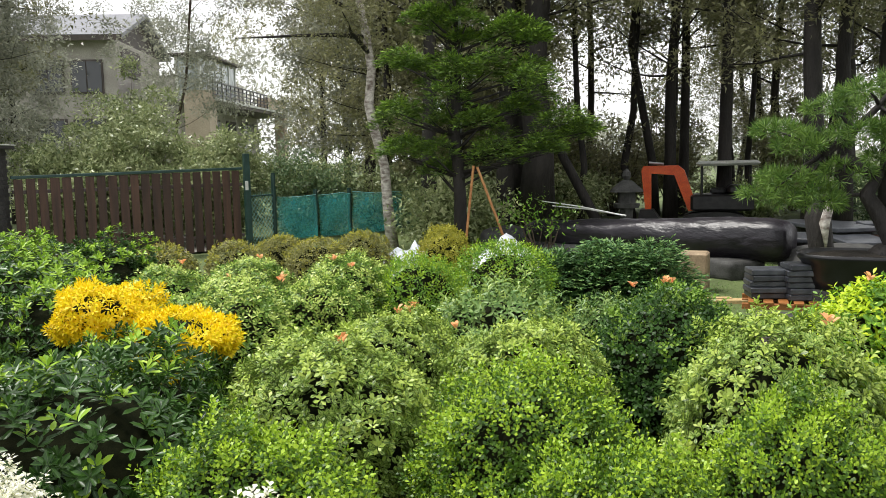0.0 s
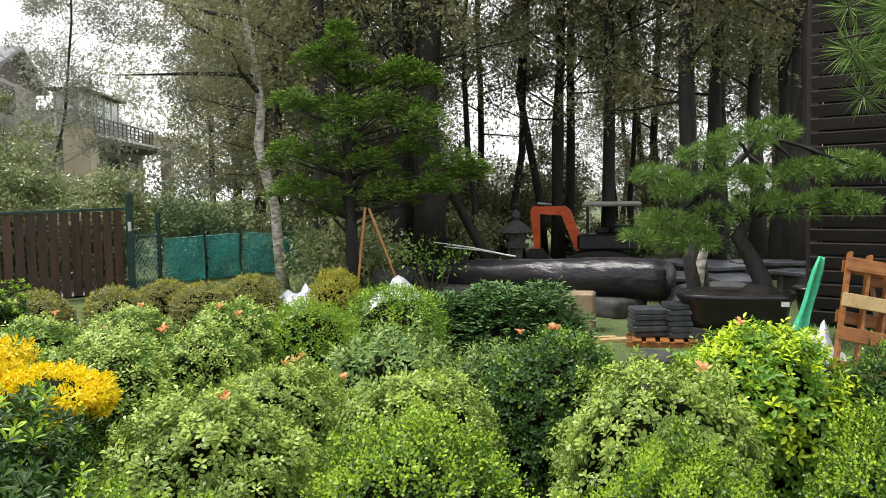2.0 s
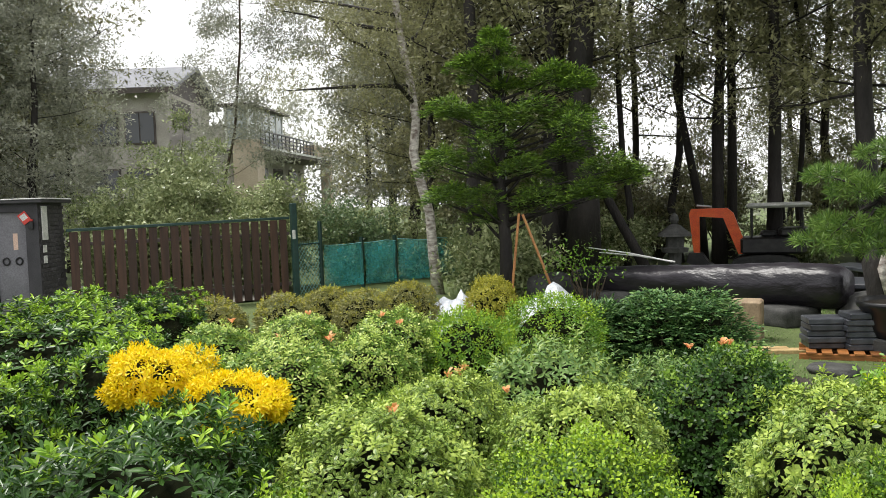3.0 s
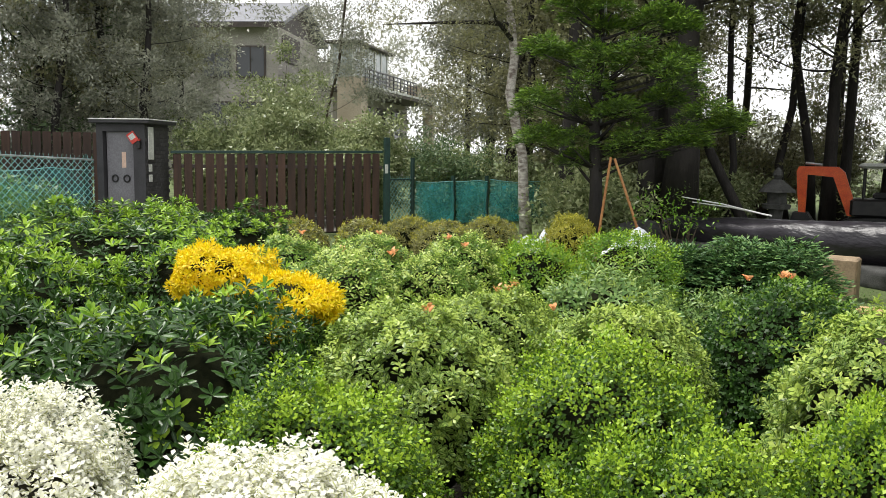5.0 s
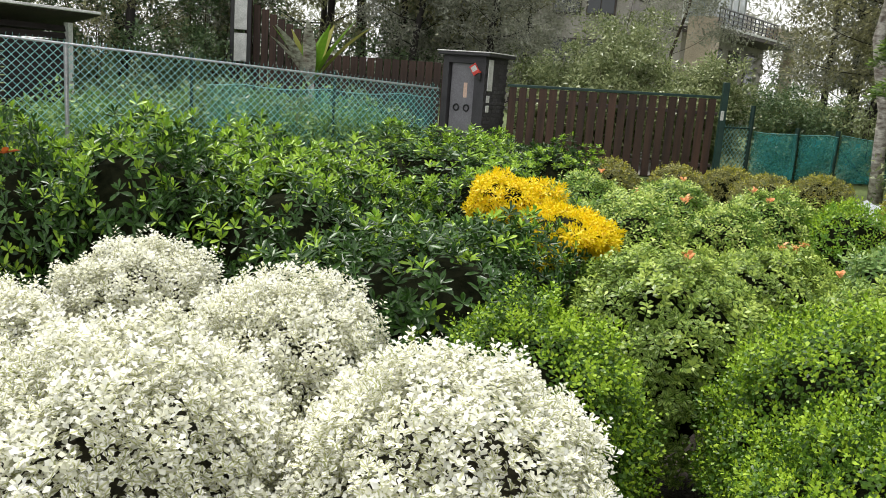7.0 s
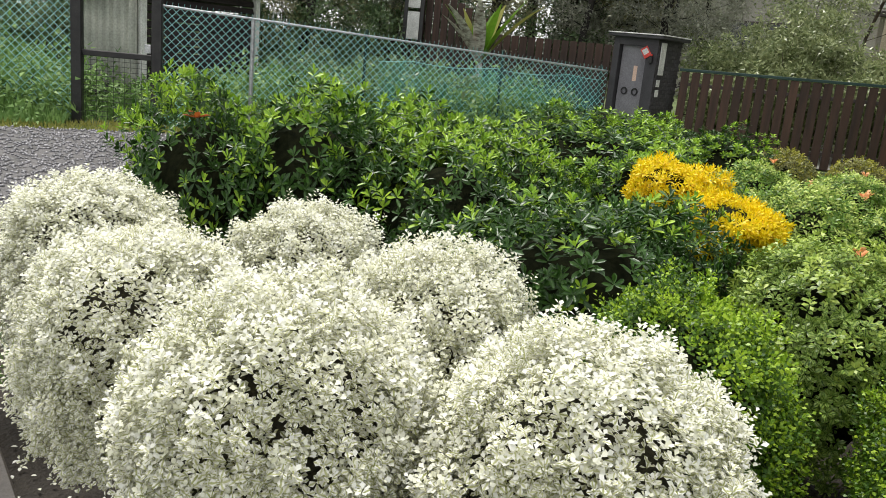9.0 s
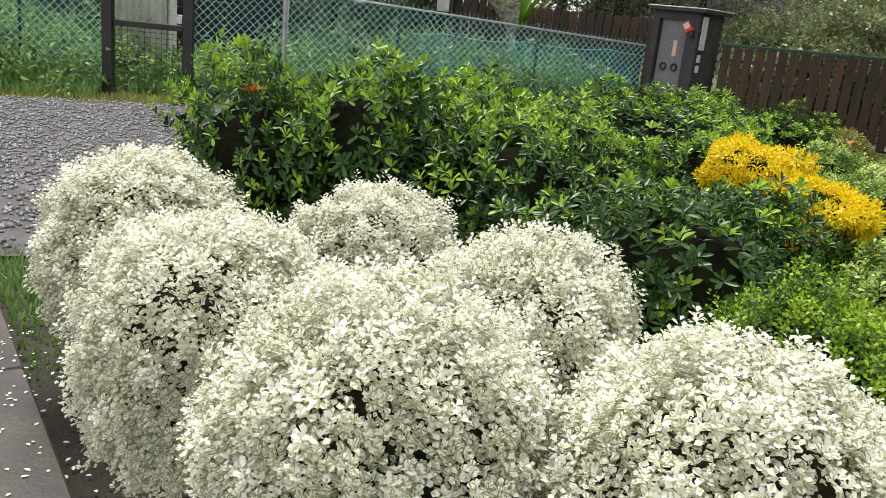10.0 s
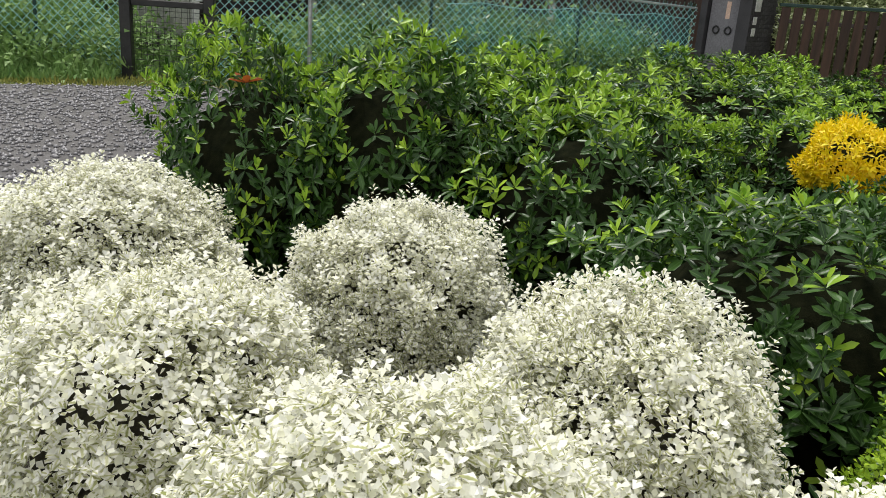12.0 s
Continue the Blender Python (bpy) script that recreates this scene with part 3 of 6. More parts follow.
def gravel():
    rng = np.random.default_rng(5)
    n = 15000
    u, w = rng.uniform(-6, 2.5, n), -0.75 - 6.4 * rng.random(n)
    c = np.stack([FA.x + FU.x * u - FN.x * w, FA.y + FU.y * u - FN.y * w, np.full(n, 0.016)], 1)
    keep = ~((c[:, 0] > -2.6) & (c[:, 1] < 5.5))
    c = c[keep]
    n = len(c)
    size = rng.uniform(0.012, 0.03, n)[:, None]
    corners = np.array([(1, 0, 0), (0.2, 1, 0), (-0.9, 0.3, 0), (-0.3, -1, 0), (0.1, 0.1, 0.8), (0, 0, -0.5)])
    a = rng.uniform(0, 6.28, n)
    rot = np.stack([np.stack([np.cos(a), -np.sin(a), 0 * a], 1), np.stack([np.sin(a), np.cos(a), 0 * a], 1), np.stack([0 * a, 0 * a, 1 + 0 * a], 1)], 1)
    V = np.einsum("nij,kj->nki", rot, corners) * size[:, None] * rng.uniform(0.7, 1.2, (n, 1, 3)) + c[:, None]
    tri = np.array([(0, 1, 4), (1, 2, 4), (2, 3, 4), (3, 0, 4), (1, 0, 5), (2, 1, 5), (3, 2, 5), (0, 3, 5)])
    F = (np.arange(n)[:, None, None] * 6 + tri).reshape(-1, 3)
    tagged(new("gravel", mesh_data("gravel", V, F, (M_STONE,))), "loose wet grey gravel stones on the driveway", "gravel", kind="stuff")


gravel()

# concrete walk beside the bed, in slabs
WA, WB = Vector((0.9, -0.37, 0)), Vector((-4.25, 4.33, 0))
WU = (WB - WA).normalized()
FRAME_W = Matrix.Translation(WA) @ pose(0, 0, 0, 0, 0, math.degrees(math.atan2(WU.y, WU.x)))
walkway = tagged(new("pavement"), "wet brown-grey concrete walkway slabs along the bed", "walkway", kind="structure")
walkway.matrix_world = FRAME_W
slab_mesh = mesh_data("slab", *box(0.004, 0.996, 0, 1.1, -0.12, 0.055, 0.008), (M_SLAB,))
for i in range(-2, 7):
    part("slab", slab_mesh, walkway, at=pose(i * 1.0 - 0.03, 0, 0))


def grass(name, label, x0, x1, y0, y1, n, hi, mat, seed, frame_m=Matrix(), keep=None):
    rng = np.random.default_rng(seed)
    m = np.array(frame_m)
    p = np.stack([rng.uniform(x0, x1, n), rng.uniform(y0, y1, n), np.full(n, -0.02)], 1)
    tuft = np.array([0.5 + noise.noise(Vector((a * 0.9, b * 0.9, seed))) for a, b in p[:, :2]])
    p = p @ m[:3, :3].T + m[:3, 3]
    d = np.stack([rng.normal(0, 0.4, n), rng.normal(0, 0.4, n), np.ones(n)], 1)
    L = hi * rng.uniform(0.4, 1.1, n) * np.clip(0.5 + tuft, 0.3, 1.4)
    V, F, uv = blades(p, d, rng.normal(size=(n, 3)), L, hi * rng.uniform(0.08, 0.2, n) + 0.004)
    return tagged(new(name, mesh_data(name, V, F, (mat,), uv=uv)), label, "grass", kind="stuff")


grass("long_grass", "long green grass and weeds beyond the wire fence", -11, 6.5, 0.3, 6.5, 30000, 0.28, M_GRASS, 1, FRAME_F)
grass("verge_grass", "yellowish short grass verge along the driveway edge", -11, 3.0, -0.85, 0.1, 9000, 0.09, M_GRASS_DRY, 2, FRAME_F)
grass("weeds", "leafy green weeds growing under the wire fence", -11, -1.2, -0.3, 0.5, 7000, 0.22, M_GRASS, 6, FRAME_F)
grass("lawn_grass", "short green grass between logs and pallets", 6.2, 13.0, 2.0, 11.0, 20000, 0.07, M_GRASS, 3)
grass("edge_grass", "green tufts beside the walkway slabs", 3.9, 5.8, -0.2, -0.02, 900, 0.07, M_GRASS, 4, FRAME_W)


# ---- fences, gate and gatehouse ----
def wire_net(length, height0, height1, pitch, r):
    """Diagonal wires of a chain-link panel that may slope along its top."""
    chunks_v, chunks_f = [], []
    tri = np.array([(1, 0), (-0.5, 0.87), (-0.5, -0.87)]) * r
    for sign in (1, -1):
        s = -max(height0, height1)
        while s < length + max(height0, height1):
            # the wire runs at 45 degrees; clip to the panel
            x0, z0 = s, 0.0
            x1, z1 = s + sign * 3.0, 3.0
            lo, hi = 0.0, 1.0
            dx, dz = x1 - x0, z1 - z0
            if dx > 0:
                lo, hi = max(lo, (0 - x0) / dx), min(hi, (length - x0) / dx)
            else:
                lo, hi = max(lo, (length - x0) / dx), min(hi, (0 - x0) / dx)
            slope = (height1 - height0) / length
            # z <= height0 + slope * x
            k = dz - slope * dx
            hi = min(hi, (height0 + slope * x0 - z0) / k)
            if hi > lo + 0.005:
                a = np.array((x0 + dx * lo, 0.0, z0 + dz * lo))
                b = np.array((x0 + dx * hi, 0.0, z0 + dz * hi))
                side = np.array((-sign * 0.7071, 0, 0.7071))
                ring = [side * p + np.array((0, q, 0)) for p, q in tri]
                base = len(chunks_v)
                chunks_v += [tuple(a + o) for o in ring] + [tuple(b + o) for o in ring]
                chunks_f += [(base + i, base + (i + 1) % 3, base + 3 + (i + 1) % 3, base + 3 + i) for i in range(3)]
            s += pitch * 1.414
    return chunks_v, chunks_f


def wire_fence(name, label, a, b, h0, h1, posts, rail_mat):
    a, b = Vector(a), Vector(b)
    u = b - a
    L = u.length
    ob = thing(name, label, "fence", Matrix.Translation(a) @ pose(0, 0, 0, 0, 0, math.degrees(math.atan2(u.y, u.x))))
    part("wire_mesh", mesh_data("wire_mesh", *wire_net(L, h0, h1, 0.08, 0.0055), (M_WIRE,)), ob)["kind"] = "stuff"
    at = lambda x: h0 + (h1 - h0) * x / L
    solid("top_rail", tube([(0, 0.01, h0 - 0.02), (L, 0.01, h1 - 0.02)], 0.017, 8), rail_mat, ob)
    barbs = []
    x = 0.03
    while x < L:
        barbs.append(tube([(x, 0, at(x) - 0.03), (x + 0.012, 0, at(x) + 0.045)], 0.003, 3))
        x += 0.078
    solid("wire_ends", join(*barbs), M_WIRE, ob)["kind"] = "stuff"
    for x in posts:
        solid("post", tube([(x, 0.035, -0.1), (x, 0.035, at(x) + 0.06), (x, 0.035, at(x) + 0.075)], [0.024, 0.024, 0.012], 10), M_GREENMETAL, ob)
    return ob


L_F = (FB - FA).length
side_fence = wire_fence("chain_link_fence", "green chain-link fence with steel posts and top rail", FA, FB, 1.68, 1.34, [0.06, 3.05, 5.45, L_F - 0.12], M_GALV)
solid("prop_pipe", tube([(1.3, -0.03, -0.1), (1.3, -0.03, 1.6)], 0.03, 10), M_GALV, side_fence, "galvanised upright pipe")
solid("prop_pipe", tube([(0.1, 0.02, 0.9), (0.75, 0.5, -0.02)], 0.02, 8), M_BLACKMETAL, side_fence)
wire_fence("chain_link_fence", "green chain-link fence in front of tall grass", (-12.6, 8.2, 0), (-7.2, 9.97, 0), 1.7, 1.72, [0.1, 2.5, 4.6], M_GREENMETAL)


def hung_net(name, label, a, b, h0, h1, low, mat, seed):
    """A limp shade net hung in uneven folds."""
    a, b = Vector(a), Vector(b)
    u = b - a
    L = u.length
    nx, nz = max(12, int(L / 0.12)), 8
    v = []
    for j in range(nz + 1):
        for i in range(nx + 1):
            x, k = L * i / nx, j / nz
            hh = h0 + (h1 - h0) * i / nx
            sag = 0.05 * abs(math.sin(x * 2.1 + seed)) * k
            v.append((x, 0.05 * noise.noise(Vector((x * 3, k * 1.5, seed))), low + (hh - low) * k - sag))
    f = [(j * (nx + 1) + i, j * (nx + 1) + i + 1, (j + 1) * (nx + 1) + i + 1, (j + 1) * (nx + 1) + i) for j in range(nz) for i in range(nx)]
    ob = thing(name, label, "net", Matrix.Translation(a) @ pose(0, 0, 0, 0, 0, math.degrees(math.atan2(u.y, u.x))))
    part("net_sheet", mesh_data("net_sheet", v, f, (mat,), smooth=True), ob)
    solid("top_cord", tube([v[nz * (nx + 1) + i] for i in range(nx + 1)], 0.006, 5), M_WIRE, ob)
    return ob


nn = FN * -0.1
# Thin sheet added here to stand in for the merged teal of the wires.
hung_net("shade_net", "thin teal sheet added for the merged tint of the fence wires", FA + FU * 3.3 + nn, FB + nn, 1.2, 1.2, 0.02, M_WIRE_TINT, 2)

# little black steel gate with a mesh lower half
gate = thing("garden_gate", "black steel garden gate with wire mesh panels", "gate", Matrix.Translation((-7.12, 9.99, 0)) @ pose(0, 0, 0, 0, 0, math.degrees(math.atan2(0.35, 1.0))))
for x in (0.0, 1.06):
    solid("gate_post", box(x - 0.07, x + 0.07, -0.07, 0.07, -0.05, 1.86, 0.01), M_BLACKMETAL, gate)
solid("top_bar", box(0.07, 0.99, -0.03, 0.03, 1.74, 1.80, 0.008), M_BLACKMETAL, gate)
solid("middle_bar", box(0.07, 0.99, -0.035, 0.035, 0.90, 0.98, 0.008), M_BLACKMETAL, gate)
wires = [tube([(0.07, 0, 0.08 + 0.07 * i), (0.99, 0, 0.08 + 0.07 * i)], 0.003, 4) for i in range(12)]
wires += [tube([(0.1 + 0.075 * i, 0, 0.05), (0.1 + 0.075 * i, 0, 0.92)], 0.003, 4) for i in range(12)]
solid("wire_panel", join(*wires), M_BLACKMETAL, gate)["kind"] = "stuff"
solid("latch", box(0.9, 0.985, -0.07, -0.035, 1.0, 1.12, 0.006), M_GALV, gate, "steel latch")

# sliding board gate
board_gate = thing("sliding_gate", "brown stained wooden board gate with a green top rail", "gate", Matrix.Translation((1.12, 15.0, 0)) @ pose(0, 0, 0, 0, 0, 2.6))
GL = 3.86
rng_b = random.Random(4)
for i in range(21):
    x = 0.02 + i * (GL - 0.04) / 21
    w = 0.138 + rng_b.uniform(-0.006, 0.006)
    chunk = box(x, x + w, -0.012, 0.012, 0.01 + rng_b.uniform(0, 0.02), 1.44 + i * 0.0026, 0.004)
    solid("board", chunk, M_FENCE, board_gate)
solid("top_rail", box(-0.02, GL, -0.03, 0.03, 0.0, 0.05, 0.006), M_GREENMETAL, board_gate, at=pose(0, 0, 1.445, 0, -0.82, 0))
for z in (0.25, 1.2):
    solid("cross_rail", box(0, GL, 0.014, 0.055, z, z + 0.06, 0.005), M_DARKWOOD, board_gate)
post = thing("gate_post", "dark green steel gate post with a white tag", "post", pose(5.06, 15.17, 0))
solid("post_body", box(-0.055, 0.055, -0.055, 0.055, -0.05, 1.80, 0.01), M_GREENMETAL, post)
solid("tag", box(-0.055, 0.005, -0.066, -0.057, 1.12, 1.29, 0.002), M_WHITEPAINT, post, "white tag")

# gatehouse: a charcoal box with a door in one face and brick on the other
PM, PL = Vector((0.67, 14.53, 0)), Vector((-0.07, 14.90, 0))
pu = (PL - PM).normalized()
GH = Matrix.Translation(PM) @ pose(0, 0, 0, 0, 0, math.degrees(math.atan2(pu.y, pu.x)))
# local x runs along the door face, local -y goes back from it
house = thing("gatehouse", "small charcoal brick gatehouse with a grey door", "gatehouse", GH)
DW, DD, DH = 0.83, 0.93, 2.0
solid("corner_pier", box(0, 0.2, -DD, 0.0, -0.05, 1.93), M_PLASTER, house)
solid("corner_pier", box(0.72, DW, -DD, 0.0, -0.05, 1.93), M_PLASTER, house)
solid("lintel", box(0.2, 0.72, -DD, -0.002, 1.80, 1.93), M_PLASTER, house)
solid("back_wall", box(0.2, 0.72, -DD, -DD + 0.1, -0.05, 1.80), M_PLASTER, house)
solid("roof_slab", box(-0.12, DW + 0.08, -DD - 0.1, 0.10, 1.93, 1.985, 0.012), M_PLASTER, house)
solid("roof_edge", box(-0.13, DW + 0.09, -DD - 0.11, 0.11, 1.985, 2.005, 0.006), M_CANOPY, house, "pale metal roof edge")
brick_mesh = mesh_data("brick", *box(-0.012, 0.0, -0.085, 0.085, 0, 0.058, 0.003), (M_BRICK,))
for row in range(28):
    for k in range(5):
        part("brick", brick_mesh, house, at=pose(0, -0.1 - k * 0.18 - (0.045 if row % 2 else 0.0), 0.02 + row * 0.067))
hd = solid("door", box(0.22, 0.70, -0.13, -0.09, 0.0, 1.80, 0.006), M_DOOR, house)
solid("paper_strip", box(0.37, 0.44, -0.09, -0.085, 1.20, 1.46), M_PAPER, hd, "pinkish paper strip")
for x in (0.36, 0.56):
    ring = [(x + 0.05 * math.cos(a * math.pi / 8), -0.078, 1.02 + 0.055 * math.sin(a * math.pi / 8)) for a in range(17)]
    solid("ring_handle", tube(ring, 0.014, 6), M_BLACKMETAL, hd)
solid("sill", box(0.2, 0.72, -0.2, 0.02, -0.05, 0.03), M_PLASTER, house)
solid("notice_board", box(-0.034, -0.016, -0.27, -0.08, 1.34, 1.88, 0.004), M_WHITEPAINT, house, "long white name board")
for z in (0.97, 1.14):
    solid("small_plate", box(-0.030, -0.016, -0.2, -0.08, z, z + 0.12, 0.003), M_WHITEPAINT, house, "small white plate")
red = thing("red_sign", "square red and white paper sign on the gatehouse", "sign", GH @ pose(0.2, 0.012, 1.70, 0, 35, 0))
solid("sign_board", box(-0.07, 0.07, 0, 0.012, -0.09, 0.09, 0.003), M_RED, red)
solid("sign_band", box(-0.05, 0.05, 0.0125, 0.016, -0.03, 0.06), M_WHITEPAINT, red, "white writing band")
wl_ = thing("wall_lamp", "small red and black wall lamp", "lamp", GH @ pose(0.09, 0.0, 1.58))
solid("lamp_body", box(-0.03, 0.03, 0.0, 0.06, -0.06, 0.06, 0.01), M_BLACKMETAL, wl_)
solid("lamp_cap", box(-0.02, 0.02, 0.005, 0.05, 0.062, 0.1, 0.008), M_RED, wl_)
# far woodland fence boards and posts
back_fence = thing("board_fence", "dark brown board fence behind the grassy plot", "fence", Matrix.Translation((-7.2, 19.3, 0)) @ pose(0, 0, 0, 0, 0, -4))
fb_mesh = mesh_data("board", *box(0, 0.16, -0.015, 0.015, 0, 1.72, 0.004), (M_FENCE,))
for i in range(40):
    part("board", fb_mesh, back_fence, at=pose(i * 0.19, 0, 0) @ Matrix.Diagonal((1, 1, 0.9 if i < 13 else 1.7 - 0.055 * (i - 13) if i < 23 else 1.07, 1)))
for z in (0.3, 1.4):
    solid("rail", box(0, 7.7, 0.018, 0.06, z, z + 0.08), M_DARKWOOD, back_fence)
white_panel = thing("sign_panel", "weathered white panel on dark posts", "panel", pose(-4.95, 18.9, 0, 0, 0, 4))
for x in (-0.02, 0.36):
    solid("panel_post", box(x - 0.04, x + 0.04, -0.03, 0.03, -0.05, 3.0), M_BLACKMETAL, white_panel)
for z in (1.55, 2.25):
    solid("panel_board", box(0.03, 0.31, -0.045, -0.02, z, z + (0.62 if z < 2 else 0.7), 0.005), M_WHITEPAINT, white_panel)

# low wire fence with a teal net along the wood's edge
edge_pts = [(5.2, 15.6), (5.92, 16.1), (6.87, 16.2), (7.7, 16.3), (8.7, 16.45), (10.2, 16.9), (11.8, 17.5), (13.6, 18.3)]
for i, ((x0, y0), (x1, y1)) in enumerate(zip(edge_pts, edge_pts[1:])):
    pst = thing("fence_post", "dark green steel fence post by the wood", "post", pose(x1, y1, 0), "posts of the low fence")
    solid("post_body", tube([(0, 0, -0.1), (0, 0, 1.42 if i == 0 else 1.05)], 0.045, 10), M_GREENMETAL, pst)
    if i == 0:
        wire_fence("chain_link_fence", "short green chain-link panel beside the gate post", (x0, y0, 0), (x1, y1, 0), 1.0, 1.0, [], M_GREENMETAL)
    else:
        hung_net("shade_net", "teal shade net hung between low fence posts", (x0 + 0.05, y0 - 0.05, 0), (x1, y1 - 0.05, 0), 0.97, 0.95, 0.05, M_NET, i)


# ---- shed beyond the wire fence ----
SB, SA, SC = Vector((-7.45, 12.0, 0)), Vector((-8.9, 12.55, 0)), Vector((-6.65, 15.2, 0))
su = (SA - SB)
SH = Matrix.Translation(SB) @ pose(0, 0, 0, 0, 0, math.degrees(math.atan2(su.y, su.x)))
shed = thing("shed", "old shed with corrugated sheet wall and lean-to roof", "shed", SH)
WID, DEP = su.length, 2.6
cor = []
for i in range(49):
    x = WID * i / 48
    cor.append((x, 0.045 * math.cos(i * math.pi / 3), 0.35))
    cor.append((x, 0.045 * math.cos(i * math.pi / 3), 1.98 - 0.36 * i / 48))
cf = [(2 * i, 2 * i + 2, 2 * i + 3, 2 * i + 1) for i in range(48)]
solid("corrugated_wall", (cor, cf), M_SHED, shed)
solid("plinth", box(0, WID, -DEP, -0.03, -0.05, 0.35), M_PLASTER, shed)
solid("frame_wall", box(0.04, WID, -0.09, -0.05, 0.35, 1.58), M_DARKWOOD, shed)
slat = mesh_data("slat", *box(-0.02, 0.02, -DEP + 0.1, -0.1, 0, 0.10, 0.004), (M_SLAT,))
for i in range(12):
    part("slat", slat, shed, at=pose(0.02, 0, 0.45 + i * 0.125, 0, 18, 0))
for y in (-0.06, -DEP + 0.08):
    solid("corner_post", box(-0.05, 0.05, y - 0.05, y + 0.05, 0, 1.98), M_WHITEPAINT, shed)
solid("back_wall", box(0, WID, -DEP, -DEP + 0.06, 0.3, 1.58), M_DARKWOOD, shed)
solid("roof_sheet", box(-0.35, WID + 0.05, -DEP - 0.3, 0.35, 0, 0.05, 0.01), M_DARKWOOD, shed, at=pose(0, 0, 2.06, 0, 13.0, 0))
solid("roof_fascia", box(-0.39, -0.352, -DEP - 0.3, 0.35, 0.015, 0.06, 0.006), M_WHITEPAINT, shed, "pale fascia board", at=pose(0, 0, 2.06, 0, 13.0, 0))


# ---- clipped shrubs of the bed ----
BED = "shrubs of the planting bed"
for i, (x, y, r, top) in enumerate([(0.34, 1.42, 0.36, 0.93), (-0.15, 1.96, 0.325, 0.94), (-0.78, 2.57, 0.325, 0.89), (-0.36, 1.36, 0.355, 0.96), (-0.97, 1.76, 0.345, 0.93), (-1.62, 2.46, 0.37, 0.91)]):
    shrub("variegated_shrub", "clipped dome shrub with small cream-edged white leaves", "shrub", "white", x, y, r, top, i, BED)
for i, (x, y, r, top) in enumerate([(0.53, 1.95, 0.37, 0.97), (1.41, 1.90, 0.36, 1.0), (1.22, 1.35, 0.31, 0.95), (1.82, 1.28, 0.30, 1.0), (2.35, 0.85, 0.32, 1.05)]):
    shrub("box_shrub", "bright green clipped box shrub with pale new tips", "shrub", "box", x, y, r, top, i, BED)
for i, (x, y, r, top) in enumerate([(2.87, 2.70, 0.38, 1.0), (3.9, 1.45, 0.34, 0.98), (3.2, 1.0, 0.3, 0.95)]):
    shrub("box_shrub", "deep green clipped box shrub", "shrub", "darkbox", x, y, r, top, i, BED, variants=2)
for i, (x, y, r, top) in enumerate([(1.11, 2.72, 0.40, 0.98), (1.68, 3.28, 0.34, 0.93), (1.92, 2.55, 0.36, 0.98), (2.38, 1.75, 0.38, 1.05)]):
    shrub("mock_orange_shrub", "rounded shrub with pale-edged grey-green leaf rosettes", "shrub", "pale", x, y, r, top, i, BED)
for i, (x, y, r, top) in enumerate([(2.52, 3.65, 0.44, 0.95), (3.1, 3.3, 0.34, 0.84)]):
    shrub("broadleaf_shrub", "loose grey-green shrub with narrow leaves", "shrub", "dull", x, y, r, top, i, BED, variants=2)
for i, (x, y, r, top) in enumerate([(1.88, 4.55, 0.32, 0.92), (2.42, 5.35, 0.34, 0.93), (1.32, 4.42, 0.36, 0.95), (1.18, 5.3, 0.36, 0.97), (1.92, 5.9, 0.34, 0.90), (1.0, 4.8, 0.3, 0.85)]):
    shrub("azalea", "low rounded azalea with light green leaves", "shrub", "azalea", x, y, r, top, i, BED)
shrub("privet_shrub", "fresh bright green rounded shrub", "shrub", "bright", 2.92, 5.15, 0.39, 0.95, 1, BED)
shrub("round_shrub", "neatly clipped round green shrub", "shrub", "bright", 3.9, 5.42, 0.42, 0.94, 2, BED)
shrub("golden_ball_shrub", "clipped golden-green ball shrub", "shrub", "gold", 4.45, 7.2, 0.30, 0.94, 1, BED)
for i, (x, y, r, top) in enumerate([(2.55, 8.1, 0.34, 0.82), (3.3, 8.9, 0.32, 0.81), (3.47, 8.3, 0.34, 0.78), (4.28, 8.8, 0.34, 0.8), (1.9, 8.5, 0.34, 0.8)]):
    shrub("bronze_shrub", "small rounded shrub with bronze-green leaves", "shrub", "bronze", x, y, r, top, i, BED, variants=2)
for i, (x, y, r, top) in enumerate([(0.24, 2.72, 0.56, 1.03), (-0.42, 3.45, 0.5, 1.12), (-1.15, 3.42, 0.52, 1.27), (-1.6, 3.3, 0.42, 1.22), (-0.75, 3.8, 0.52, 1.2), (-0.6, 4.6, 0.7, 1.15), (0.0, 6.1, 0.75, 1.10), (0.5, 5.0, 0.5, 1.02), (1.1, 7.6, 0.68, 1.02), (0.45, 7.2, 0.55, 1.05), (-0.15, 4.15, 0.45, 1.06)]):
    shrub("rhododendron", "dark glossy rhododendron with whorled leathery leaves", "shrub", "rhodo" if i else "deep", x, y, r, top, i, BED)
shrub("rhododendron", "low dark rhododendron in front of the golden shrubs", "shrub", "deep", 0.55, 3.25, 0.36, 0.93, 4, BED)
for i, (x, y, r, top) in enumerate([(0.57, 4.15, 0.235, 1.03), (0.85, 3.62, 0.25, 0.965)]):
    shrub("golden_shrub", "golden yellow feathery shrub among dark leaves", "shrub", "yellow", x, y, r, top, i, BED)
shrub("lime_shrub", "lime green leafy rounded shrub", "shrub", "lime", 3.45, 1.98, 0.43, 1.03, 1, BED)


